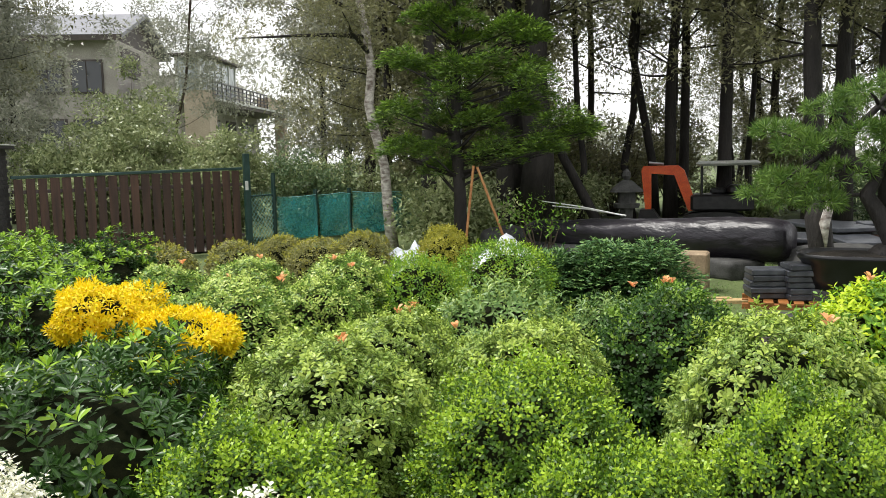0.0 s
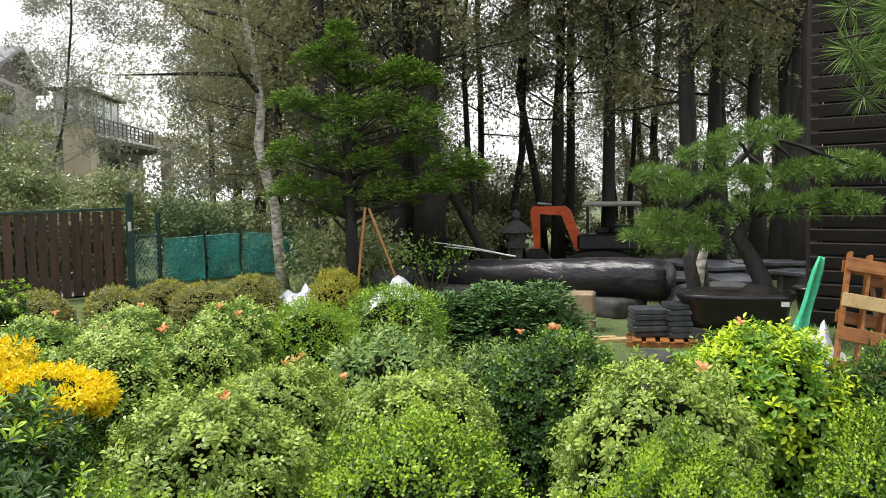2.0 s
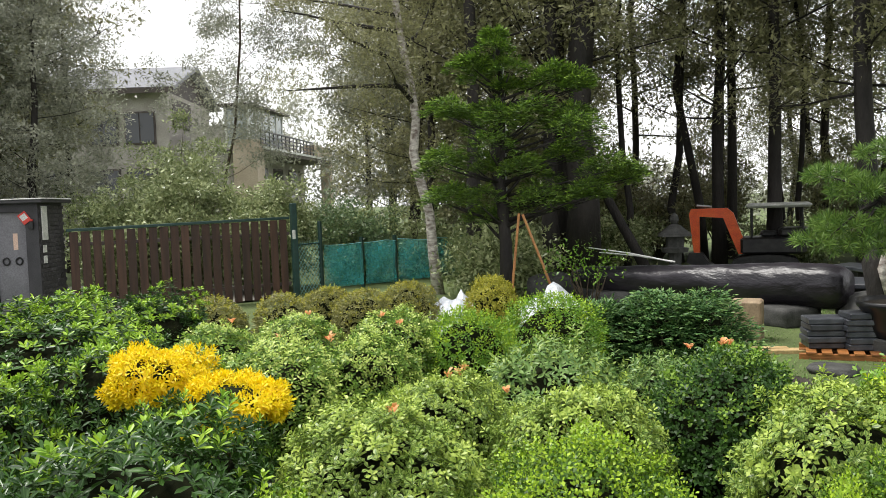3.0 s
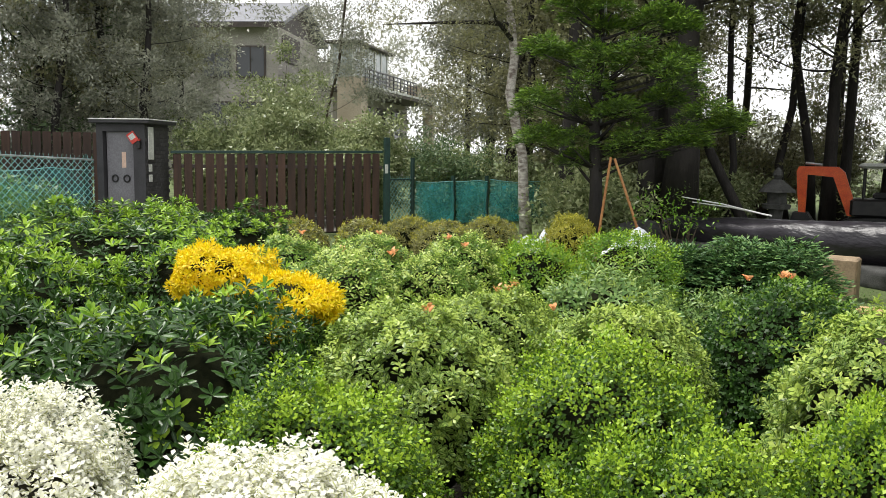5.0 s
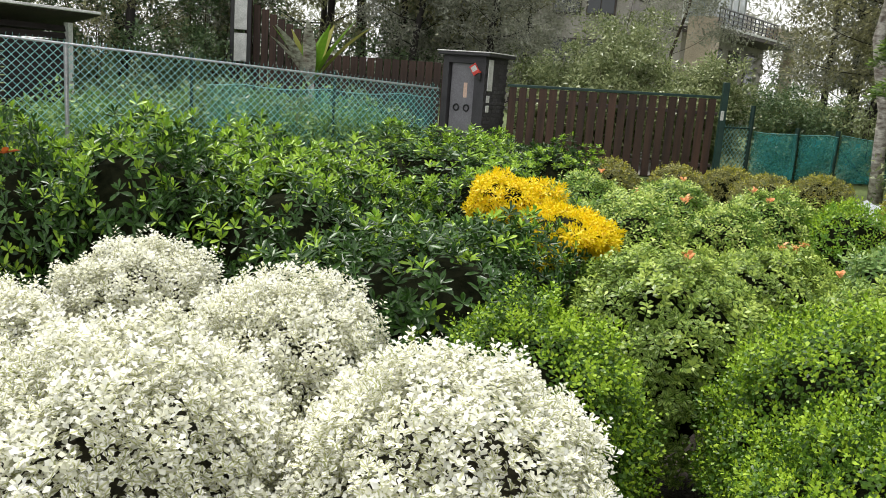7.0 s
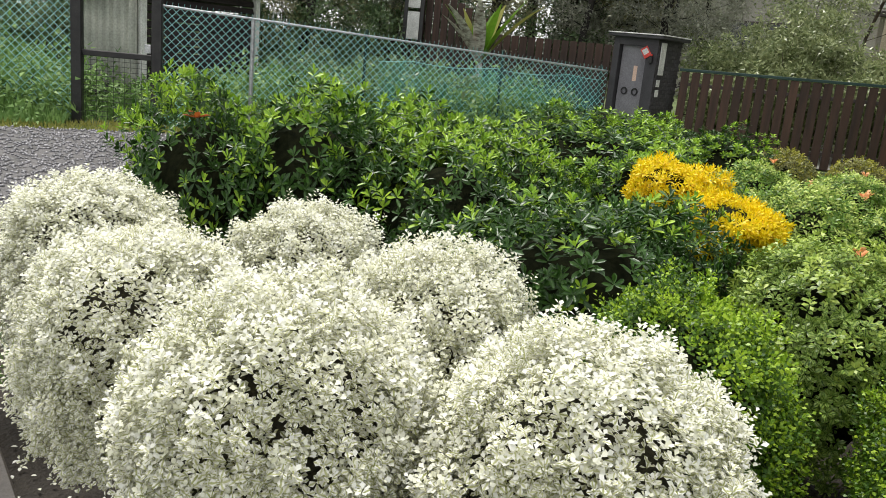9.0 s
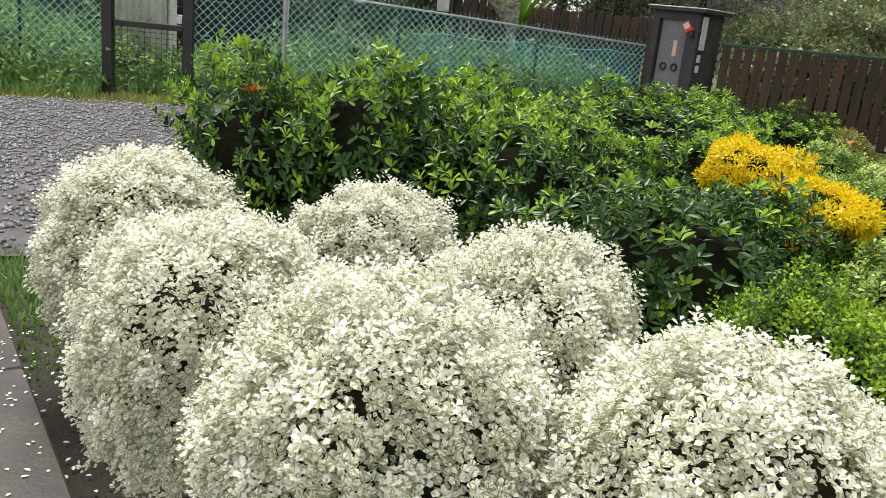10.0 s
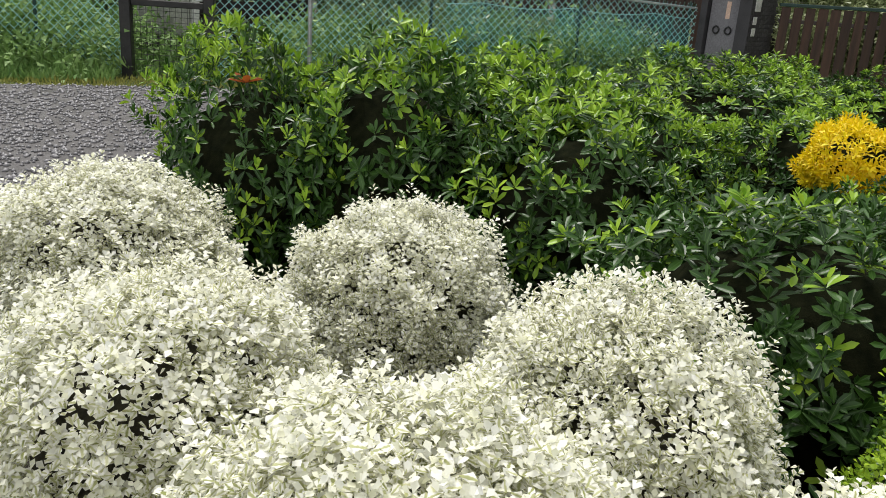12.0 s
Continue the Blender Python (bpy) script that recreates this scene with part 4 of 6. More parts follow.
# ---- trees ----
def limb_points(rng, start, heading, length, rise, bends=4):
    p, d = Vector(start), Vector(heading).normalized()
    out = [p.copy()]
    for i in range(bends):
        d = (d + Vector((rng.uniform(-.25, .25), rng.uniform(-.25, .25), rise + rng.uniform(-.12, .12)))).normalized()
        p = p + d * length / bends
        out.append(p.copy())
    return out


def clump_leaves(nrng, centres, radius, per, length, width, flat=0.7, down=0.2):
    """Loose clouds of leaves round each centre, fuller on their upper side."""
    n = len(centres) * per
    c = np.repeat(np.asarray(centres), per, 0)
    big = np.repeat(nrng.uniform(0.6, 1.25, len(centres)), per)[:, None]
    off = unit(nrng.normal(size=(n, 3)) + [0, 0, 0.35]) * (nrng.random((n, 1)) ** 0.5) * radius * big
    off[:, 2] *= flat
    d = unit(off) + nrng.normal(0, 0.6, (n, 3)) - [0, 0, down]
    L = length * nrng.uniform(0.6, 1.2, n)
    return flakes(c + off, d, nrng.normal(size=(n, 3)) * 0.5 + [0, 0, 1], L, L * width / length)


def tree_moulds(seed, height, r0, crown_lo, reach, limbs, per, leaf, leaf_mat_, bark, lean=0.03, radius=0.5):
    """Trunk, limb and crown meshes of one tree."""
    rng, nrng = random.Random(seed), np.random.default_rng(seed)
    pts, x, y = [], 0.0, 0.0
    for i in range(9):
        pts.append(Vector((x, y, height * i / 8 - (0.15 if i == 0 else 0))))
        x += rng.uniform(-lean, lean) * height * 0.5
        y += rng.uniform(-lean, lean) * height * 0.5
    radii = [r0 * (1.35 if i == 0 else 1.0) * (1 - 0.085 * i) for i in range(9)]
    trunk = mesh_data("trunk", *tube(pts, radii, 12), (bark,), smooth=True)
    chunks, centres = [], []
    for i in range(limbs):
        k = crown_lo / height + (0.97 - crown_lo / height) * (i / max(limbs - 1, 1)) ** 0.9
        s = min(int(k * 8), 7)
        start = pts[s].lerp(pts[s + 1], k * 8 - s)
        a = i * 2.4 + rng.uniform(-.5, .5)
        L = reach * rng.uniform(0.55, 1.1) * (1.0 - 0.45 * max(0, (k - 0.6) / 0.4))
        lp = limb_points(rng, start, (math.cos(a), math.sin(a), rng.uniform(-.1, .5)), L, 0.08)
        lr = r0 * 0.22 * (1 - 0.5 * k)
        chunks.append(tube(lp, [lr, lr * .8, lr * .6, lr * .4, lr * .15], 5))
        for q in lp[2:]:
            for _ in range(2):
                centres.append(tuple(q + Vector((rng.gauss(0, .35), rng.gauss(0, .35), rng.gauss(0.05, .25))) * reach * 0.4))
        for q in lp[1:4]:
            b = limb_points(rng, q, (rng.uniform(-1, 1), rng.uniform(-1, 1), rng.uniform(-.2, .6)), L * 0.4, 0.05, 3)
            chunks.append(tube(b, [lr * .4, lr * .3, lr * .2, lr * .08], 3))
            centres.append(tuple(b[-1]))
    limb = mesh_data("limbs", *join(*chunks), (bark,), smooth=True)
    V, F, uv = clump_leaves(nrng, centres, radius, per, leaf, leaf * 0.55)
    crown = mesh_data("crown", V, F, (leaf_mat_,), uv=uv)
    return trunk, limb, crown


TREE_KINDS = {
    "tall": [tree_moulds(11 + i, 13.0, 0.17, 3.5, 2.7, 20, 82, 0.13, M_TREE, M_BARK, 0.02, 0.55) for i in range(3)],
    "leafy": [tree_moulds(31 + i, 9.5, 0.12, 1.7, 2.3, 18, 78, 0.125, M_TREE, M_BARK, 0.035, 0.46) for i in range(3)],
    "pale": [tree_moulds(51 + i, 9.0, 0.11, 1.3, 2.3, 22, 120, 0.115, M_TREE_HAZE, M_BARK, 0.03, 0.46) for i in range(2)],
    "misty": [tree_moulds(91, 11.0, 0.055, 2.7, 2.5, 26, 125, 0.105, M_TREE_HAZE, M_STEM, 0.06, 0.5)],
    "slim": [tree_moulds(71 + i, 11.0, 0.07, 4.4, 1.5, 12, 85, 0.11, M_TREE, M_BARK, 0.028, 0.4) for i in range(2)],
}
TREE_LABELS = {"tall": "tall dark-barked woodland tree with high leafy crown", "leafy": "dense dark green broadleaf woodland tree", "pale": "leafy woodland tree coloured pale grey-green to imitate mist", "misty": "open tree in front of the house, leaves paled for mist", "slim": "slender dark-stemmed young tree with thin crown"}


def tree(kind_of, x, y, size=1.0, girth=1.0, seed=0):
    moulds = TREE_KINDS[kind_of]
    ob = thing("tree", TREE_LABELS[kind_of], "tree", pose(x, y, 0, 0, 0, seed * 67 % 360), "trees of the wood")
    m = Matrix.Diagonal((size, size, size, 1))
    t, l, c = moulds[seed % len(moulds)]
    part("trunk", t, ob, at=Matrix.Diagonal((girth, girth, size, 1)))
    part("branching", l, ob, at=m)["kind"] = "stuff"
    part("crown", c, ob, at=m)
    return ob


# the trunks that stand out
for i, (k, x, y, s, g) in enumerate([
        ("tall", 8.2, 13.75, 1.0, 0.9), ("tall", 10.0, 13.7, 1.0, 1.0), ("tall", 10.44, 13.35, 1.05, 1.9), ("tall", 10.6, 14.1, 1.0, 1.2), ("tall", 9.7, 15.2, 1.0, 0.8),
        ("slim", 15.4, 15.6, 1.0, 1.5), ("slim", 15.8, 15.2, 1.05, 1.7), ("tall", 15.4, 14.3, 1.0, 0.9), ("tall", 17.0, 15.4, 1.05, 0.8), ("tall", 15.4, 12.7, 1.0, 0.95), ("slim", 18.6, 15.0, 1.0, 1.0), ("slim", 18.9, 14.7, 1.0, 1.2),
        ("tall", 13.3, 9.0, 0.95, 1.05), ("tall", 14.3, 9.1, 1.0, 0.9), ("tall", 14.6, 8.0, 1.0, 1.0), ("tall", 13.8, 7.3, 1.0, 0.95), ("tall", 12.9, 6.6, 1.0, 1.0), ("tall", 16.5, 9.5, 1.05, 1.0), ("slim", 17.5, 11.3, 1.05, 1.4), ("slim", 13.0, 14.9, 1.0, 1.2), ("tall", 14.0, 18.5, 1.0, 0.7), ("tall", 16.9, 18.9, 1.0, 0.7), ("tall", 18.4, 17.0, 1.0, 0.7), ("tall", 20.6, 15.2, 1.0, 0.8), ("tall", 12.6, 17.2, 0.95, 0.7)]):
    tree(k, x, y, s, g, i)
# leafy wood behind the low fence and on the far side of the gate
for i, (k, x, y, s) in enumerate([
        ("leafy", 10.3, 19.4, 0.95), ("leafy", 9.3, 17.4, 0.95), ("leafy", 9.6, 19.0, 1.0), ("leafy", 11.3, 17.2, 0.95), ("leafy", 12.6, 19.6, 1.0),
        ("pale", 10.6, 21.3, 1.1), ("pale", 11.0, 23.0, 1.1), ("leafy", 11.4, 25.5, 1.1), ("leafy", 12.8, 27.0, 1.15), ("pale", 15.4, 27.5, 1.1), ("leafy", 14.9, 20.6, 0.9), ("leafy", 17.6, 22.5, 0.95), ("leafy", 21.5, 16.0, 0.9), ("tall", 18.2, 12.4, 1.0), ("tall", 19.4, 10.0, 1.0), ("leafy", 19.2, 12.8, 0.85),
        ("pale", 0.4, 21.0, 1.1), ("pale", 2.2, 28.0, 1.0), ("misty", 6.9, 26.1, 1.0), ("pale", 1.1, 19.9, 0.75), ("leafy", 0.2, 22.5, 1.2), ("leafy", -1.6, 21.5, 1.1), ("leafy", -3.6, 23.0, 1.2), ("leafy", -5.8, 22.0, 1.15), ("leafy", -8.2, 21.0, 1.1), ("leafy", -10.5, 19.0, 1.1), ("leafy", -12.5, 17.0, 1.05), ("leafy", -14.0, 14.5, 1.0),
        ("leafy", -6.9, 17.6, 0.75), ("pale", -4.9, 20.6, 0.8), ("pale", -1.2, 19.8, 0.75), ("leafy", -9.4, 16.2, 0.8), ("tall", -2.8, 24.5, 1.1), ("tall", -7.0, 25.0, 1.1), ("tall", 1.2, 26.0, 1.1), ("leafy", -4.5, 27.5, 1.3), ("leafy", 0.4, 29.0, 1.3),
        ("pale", 22.5, 18.0, 0.75), ("pale", 24.5, 13.5, 0.7), ("leafy", 21.0, 10.5, 0.85), ("pale", 20.5, 7.5, 0.8), ("tall", 21.0, 13.2, 1.0), ("tall", 23.0, 10.5, 1.0)]):
    tree(k, x, y, s, 1.0, i + 3)


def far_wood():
    """A belt of trees beyond the plots, paled by colour to imitate mist."""
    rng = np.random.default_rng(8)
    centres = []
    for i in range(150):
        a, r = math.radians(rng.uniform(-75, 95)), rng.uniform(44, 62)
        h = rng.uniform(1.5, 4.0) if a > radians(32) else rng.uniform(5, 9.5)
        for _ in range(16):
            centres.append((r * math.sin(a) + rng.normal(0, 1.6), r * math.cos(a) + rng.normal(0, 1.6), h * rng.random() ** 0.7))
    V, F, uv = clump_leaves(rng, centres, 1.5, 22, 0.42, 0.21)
    tagged(new("far_wood", mesh_data("far_wood", V, F, (M_TREE_HAZE,), uv=uv)), "distant belt of green trees paled by colour to imitate mist", "woodland", kind="stuff")


far_wood()

# leaning pale-barked tree
birch = thing("birch_tree", "leaning tree with pale mottled bark and high crown", "tree", pose(7.43, 13.88, 0))
bp = [(0, 0, -0.1), (-0.07, 0.03, 0.8), (-0.1, 0.05, 1.5), (-0.24, 0.1, 2.1), (-0.34, 0.16, 2.65), (-0.27, 0.14, 3.3), (-0.33, 0.18, 3.9), (-0.46, 0.2, 4.6), (-0.6, 0.3, 6.0), (-0.7, 0.4, 8.0)]
solid("trunk", tube(bp, [0.13, 0.10, 0.09, 0.095, 0.09, 0.08, 0.078, 0.072, 0.06, 0.04], 12), M_BIRCH, birch, smooth=True)
rb = random.Random(3)
bc, bl = [], []
for i, (s, d, L) in enumerate([((-.33, .18, 3.9), (-1, .25, .05), 2.4), ((-.4, .2, 4.3), (-1, -.2, .2), 2.2), ((-.46, .2, 4.6), (.8, .5, .4), 1.6), ((-.5, .2, 5.2), (-.6, .8, .3), 2.2), ((-.6, .3, 6.0), (-1, 0, .4), 2.4), ((-.6, .3, 6.4), (.9, -.3, .5), 2.0), ((-.7, .4, 7.5), (-.2, -1, .6), 2.0), ((-.3, .16, 3.6), (-.7, -.6, .35), 1.7), ((-.45, .2, 4.9), (-.9, .6, .1), 2.4)]):
    lp = limb_points(rb, s, d, L, 0.03)
    bl.append(tube(lp, [0.05, 0.04, 0.03, 0.02, 0.008], 6))
    for q in lp[1:]:
        bc += [tuple(q + Vector((rb.gauss(0, .3), rb.gauss(0, .3), rb.gauss(0.1, .22)))) for _ in range(6)]
solid("branching", join(*bl), M_BARK, birch, smooth=True)["kind"] = "stuff"
V, F, uv = clump_leaves(np.random.default_rng(4), bc, 0.30, 80, 0.07, 0.036)
part("crown", mesh_data("crown", V, F, (M_TREE,), uv=uv), birch)


# tall conifer with layered pads
def pad_foliage(nrng, pads, per, leaf, width, spray=6, mats=(M_CYPRESS, M_CYPRESS_TIP), lift=0.4):
    """Flat layered sprays: pads are (x, y, z, radius, heading)."""
    pos, ax = [], []
    for x, y, z, r, a in pads:
        k = nrng.random((per, 1)) ** 0.5
        t = nrng.uniform(0, 2 * math.pi, per)
        o = np.stack([np.cos(t), np.sin(t), np.zeros(per)], 1)
        p = o * k * r * [1.15, 0.85, 1]
        p[:, 2] = lift * r * (1 - k[:, 0] ** 2) + nrng.normal(0, 0.09 * r, per)
        pos.append(p + [x, y, z])
        ax.append(o * (0.4 + k) + [0.5 * math.cos(a), 0.5 * math.sin(a), 0.35] + nrng.normal(0, 0.3, (per, 3)))
    pos, ax = np.concatenate(pos), unit(np.concatenate(ax))
    n = len(pos)
    side = unit(np.cross(ax, [0, 0, 1.0]) + nrng.normal(0, 0.1, (n, 3)))
    base, d, ln, idx = [], [], [], []
    for j in range(spray):
        h = j / (spray - 1)
        sgn = 1 if j % 2 else -1
        base.append(pos + ax * leaf * 1.1 * h)
        d.append(ax * (0.6 + 0.5 * h) + side * sgn * (0.9 - 0.7 * h) + nrng.normal(0, 0.15, (n, 3)) - [0, 0, 0.12])
        ln.append(leaf * (1.05 - 0.3 * h) * nrng.uniform(0.7, 1.2, n))
        idx.append(np.full(n, h > 0.55) & (nrng.random(n) < 0.75))
    base, d, ln, idx = map(np.concatenate, (base, d, ln, idx))
    V, F, uv = blades(base, d, nrng.normal(0, 0.35, (len(base), 3)) + [0, 0, 1], ln, ln * width / leaf)
    return mesh_data("foliage", V, F, mats, idx.astype(np.int32), uv)


cyp = thing("cypress_tree", "dark green cypress with layered flat foliage sprays", "tree", pose(7.12, 11.04, 0))
solid("trunk", tube([(0, 0, -0.1), (0.02, 0, 1.0), (-0.03, 0.04, 2.0), (0.03, 0, 3.1), (0, 0, 4.1)], [0.12, 0.10, 0.085, 0.05, 0.015], 12), M_BARK, cyp, smooth=True)
rc, pads, cl = random.Random(9), [], []
CU = Vector((0.84, -0.54, 0))  # the camera's right at the tree; pads are placed to fit its view
CV = Vector((0.54, 0.84, 0))
for u, z, r in ((-.06, 4.0, .26), (-.4, 3.62, .3), (.2, 3.5, .3), (.9, 3.38, .38), (1.3, 3.42, .25), (-.75, 2.9, .32), (-.15, 2.85, .36), (.55, 2.85, .42), (1.1, 2.72, .38), (-.98, 2.25, .36), (-.3, 2.22, .42), (.4, 2.12, .42), (1.1, 2.22, .42), (1.68, 2.02, .4), (1.95, 1.88, .26), (-.85, 1.6, .4), (-.25, 1.52, .4), (.55, 1.66, .42), (1.35, 1.72, .32)):
    for w in (-0.45, 0.05, 0.5):
        w = (w + rc.uniform(-.15, .15)) * (0.35 if z > 3.3 else 1.0)
        c = CU * (u + rc.uniform(-.12, .12)) + CV * w
        zz = z + rc.uniform(-.16, .16) + (0.1 if w < 0 else 0.0)
        pads.append((c.x, c.y, zz, r * rc.uniform(0.55, 0.98), math.atan2(c.y, c.x)))
        cl.append(tube([(0, 0, zz - 0.35), (c.x * .5, c.y * .5, zz - 0.2), (c.x, c.y, zz - 0.02)], [0.028, 0.018, 0.006], 5))
solid("branching", join(*cl), M_BARK, cyp, smooth=True)["kind"] = "stuff"
part("foliage", pad_foliage(np.random.default_rng(12), pads, 190, 0.085, 0.024, lift=0.7), cyp)
prop = thing("support_pole", "grey galvanised pole tied to the cypress", "pole", pose(7.27, 11.2, 0))
solid("pole", tube([(0, 0, -0.1), (0.02, 0, 3.9)], 0.022, 8), M_GALV, prop)
for a, b in (((6.87, 10.25, 1.5), (6.72, 10.35, 0)), ((6.9, 10.2, 1.48), (7.35, 9.9, 0))):
    stk = thing("bamboo_stake", "orange-brown bamboo stake propping the cypress", "stake", pose(*b), "stakes of the cypress")
    v = Vector(a) - Vector(b)
    solid("cane", tube([(0, 0, -0.05), tuple(v * 0.5), tuple(v)], 0.02, 8), M_BAMBOO, stk)
leaner = thing("leaning_trunk", "leaning dark tree trunk in the wood", "tree trunk", pose(12.2, 13.2, 0))
solid("trunk", tube([(0, 0, -0.1), (-0.3, 0.25, 0.7), (-0.65, 0.55, 1.6), (-0.95, 0.8, 2.6), (-1.05, 0.9, 4.0)], [0.13, 0.11, 0.1, 0.085, 0.05], 10), M_BARK, leaner, smooth=True)


# ---- undergrowth and garden shrubs beyond the gate ----
def bush(name, label, x, y, r, h, mat, seed, leaf=0.115, per=26, low=0.3):
    rng, nrng = random.Random(seed), np.random.default_rng(seed)
    ob = thing(name, label, "shrub", pose(x, y, 0))
    ch, centres = [], []
    for i in range(16):
        a = i * 2.4
        lp = limb_points(rng, (0.08 * math.cos(a), 0.08 * math.sin(a), -0.05), (math.cos(a) * 0.55, math.sin(a) * 0.55, 1.0), h * rng.uniform(0.6, 1.0), 0.05, 5)
        lp = [Vector((q.x * r / (h * 0.45), q.y * r / (h * 0.45), q.z)) for q in lp]
        ch.append(tube(lp, [0.022, 0.018, 0.014, 0.01, 0.007, 0.003], 5))
        for q in lp[1:]:
            if q.z > low:
                centres += [tuple(q + Vector((rng.gauss(0, .28), rng.gauss(0, .28), rng.gauss(0, .16)))) for _ in range(4)]
    solid("stems", join(*ch), M_STEM, ob, smooth=True)
    V, F, uv = clump_leaves(nrng, centres, 0.26, per, leaf, leaf * 0.55, 0.8)
    part("foliage", mesh_data("foliage", V, F, (mat,), uv=uv), ob)
    return ob


for i, (x, y, r, h) in enumerate([(3.57, 17.7, 0.9, 2.95), (4.16, 20.6, 1.0, 4.1), (5.5, 17.6, 0.35, 2.45), (2.35, 17.45, 0.6, 2.0), (4.65, 17.0, 0.5, 1.9), (2.6, 18.6, 0.9, 2.7), (3.2, 18.4, 0.6, 1.75)]):
    bush("garden_shrub", "tall leafy light green garden shrub behind the gate", x, y, r, h, M_SHRUB, 20 + i, 0.10, 84)
# The first eleven take the paler shrub leaf to imitate mist in front.
for i, (x, y, r, h) in enumerate([(7.6, 18.2, 0.9, 1.9), (10.3, 15.6, 0.6, 1.2), (9.7, 14.9, 0.6, 1.2), (11.0, 15.2, 0.9, 1.4), (12.5, 15.6, 0.9, 1.3), (13.2, 15.6, 0.8, 1.2), (8.0, 12.6, 0.7, 1.3), (9.2, 17.6, 1.0, 1.6), (10.5, 18.0, 1.0, 1.7), (14.6, 17.2, 1.0, 1.5), (16.6, 13.2, 0.8, 1.1), (17.6, 9.8, 0.9, 1.2), (-1.4, 20.6, 0.9, 2.4), (-3.6, 20.9, 1.0, 2.8), (-6.2, 18.2, 1.1, 2.4), (-4.6, 16.6, 0.8, 1.0), (-2.0, 15.6, 0.8, 1.1), (-10.5, 14.5, 1.0, 1.9), (-12.0, 12.2, 1.0, 2.0), (-5.2, 14.2, 0.8, 1.1), (-3.6, 14.0, 0.7, 1.0)]):
    bush("undergrowth_shrub", "green undergrowth shrub at the wood's edge", x, y, r, h, M_SHRUB if i < 11 else M_UNDER, 60 + i, 0.12, 27, 0.05)
for i, (x, y, r, h) in enumerate([(-5.8, 20.2, 1.8, 6.0), (-1.0, 22.4, 1.8, 7.0), (-8.2, 19.0, 1.7, 6.0), (-10.6, 17.4, 1.7, 5.5), (12.6, 18.6, 1.3, 4.2), (14.2, 17.6, 1.1, 3.4), (17.2, 18.2, 1.0, 1.8), (18.6, 17.2, 1.2, 3.8), (15.8, 16.8, 1.0, 2.8), (10.6, 16.6, 1.2, 3.6), (20.5, 14.5, 1.2, 3.4)]):
    bush("understorey_tree", "bushy dark green understorey tree in the wood", x, y, r, h, M_UNDER if i < 4 else M_TREE, 200 + i, 0.125, 46, 0.6)
bush("garden_shrub", "broad dark green shrub behind the low fence", 7.3, 17.6, 0.75, 2.05, M_UNDER, 27, 0.085, 60, 0.1)


def strap_plant(x, y, seed):
    ob = thing("banana_plant", "banana plant with long upright yellowing leaves", "plant", pose(x, y, 0))
    rng = random.Random(seed)
    for i in range(14):
        a, L, up = i * 2.4, rng.uniform(0.9, 1.7), rng.uniform(0.25, 0.75)
        v, f = [], []
        for k in range(8):
            t = k / 7
            c = Vector((math.cos(a) * up * L * t, math.sin(a) * up * L * t, 1.15 + L * t * (1 - 0.35 * t * up)))
            w = 0.12 * math.sin(math.pi * min(0.98, 0.12 + 0.88 * t)) + 0.008
            s = Vector((-math.sin(a), math.cos(a), 0)) * w
            v += [tuple(c - s + Vector((0, 0, w * .5))), tuple(c), tuple(c + s + Vector((0, 0, w * .5)))]
        for k in range(7):
            f += [(3 * k, 3 * k + 1, 3 * k + 4, 3 * k + 3), (3 * k + 1, 3 * k + 2, 3 * k + 5, 3 * k + 4)]
        solid("leaf", (v, f), M_BIRCH if i % 5 == 2 else M_LIME_OLD if i % 3 else M_GRASS_DRY, ob, smooth=True)
    solid("stalk", tube([(0, 0, -0.05), (0.05, 0, 0.7), (0, 0.02, 1.3)], [0.1, 0.08, 0.06], 8), M_BIRCH, ob, smooth=True)


for i, (x, y, r, h) in enumerate([(-8.4, 10.3, 0.6, 0.75), (-9.3, 9.9, 0.7, 0.9), (-10.4, 9.7, 0.7, 1.0), (-11.4, 9.6, 0.7, 1.1), (-8.9, 11.2, 0.7, 0.9), (-10.2, 11.3, 0.8, 1.2), (-6.6, 11.4, 0.5, 0.5), (-5.4, 11.8, 0.5, 0.6), (-4.4, 12.6, 0.6, 0.7), (-3.2, 13.4, 0.6, 0.7), (-2.4, 14.2, 0.6, 0.9), (-1.5, 14.6, 0.6, 0.8), (-4.0, 13.6, 0.7, 1.0), (-2.9, 15.0, 0.7, 1.1), (-5.6, 13.0, 0.6, 0.8), (-8.0, 9.95, 0.4, 0.35), (-9.0, 9.4, 0.45, 0.4)]):
    bush("weed_clump", "lush green weeds and tall grass by the fence", x, y, r, h, M_GRASS, 120 + i, 0.11, 16, 0.02)
for i, (x, y, r, h) in enumerate([(-11.5, 12.5, 1.1, 2.2), (-13.2, 11.0, 1.1, 2.4), (-14.8, 9.5, 1.1, 2.4), (-10.6, 13.8, 1.0, 2.2)]):
    bush("undergrowth_shrub", "green undergrowth shrub at the wood's edge", x, y, r, h, M_UNDER, 140 + i, 0.11, 30, 0.05)
strap_plant(-2.72, 16.45, 2)


# ---- house beyond the gate garden ----
# Distance, sizes and walls down to flat ground are fitted to the camera's view.
HO = Matrix.Translation((-0.085, 0.025, 0)) @ pose(0, 0, 0, 0, 0, -27.3)
villa = thing("house", "house with grey gabled roof, glazed sun room and balcony", "house", HO)
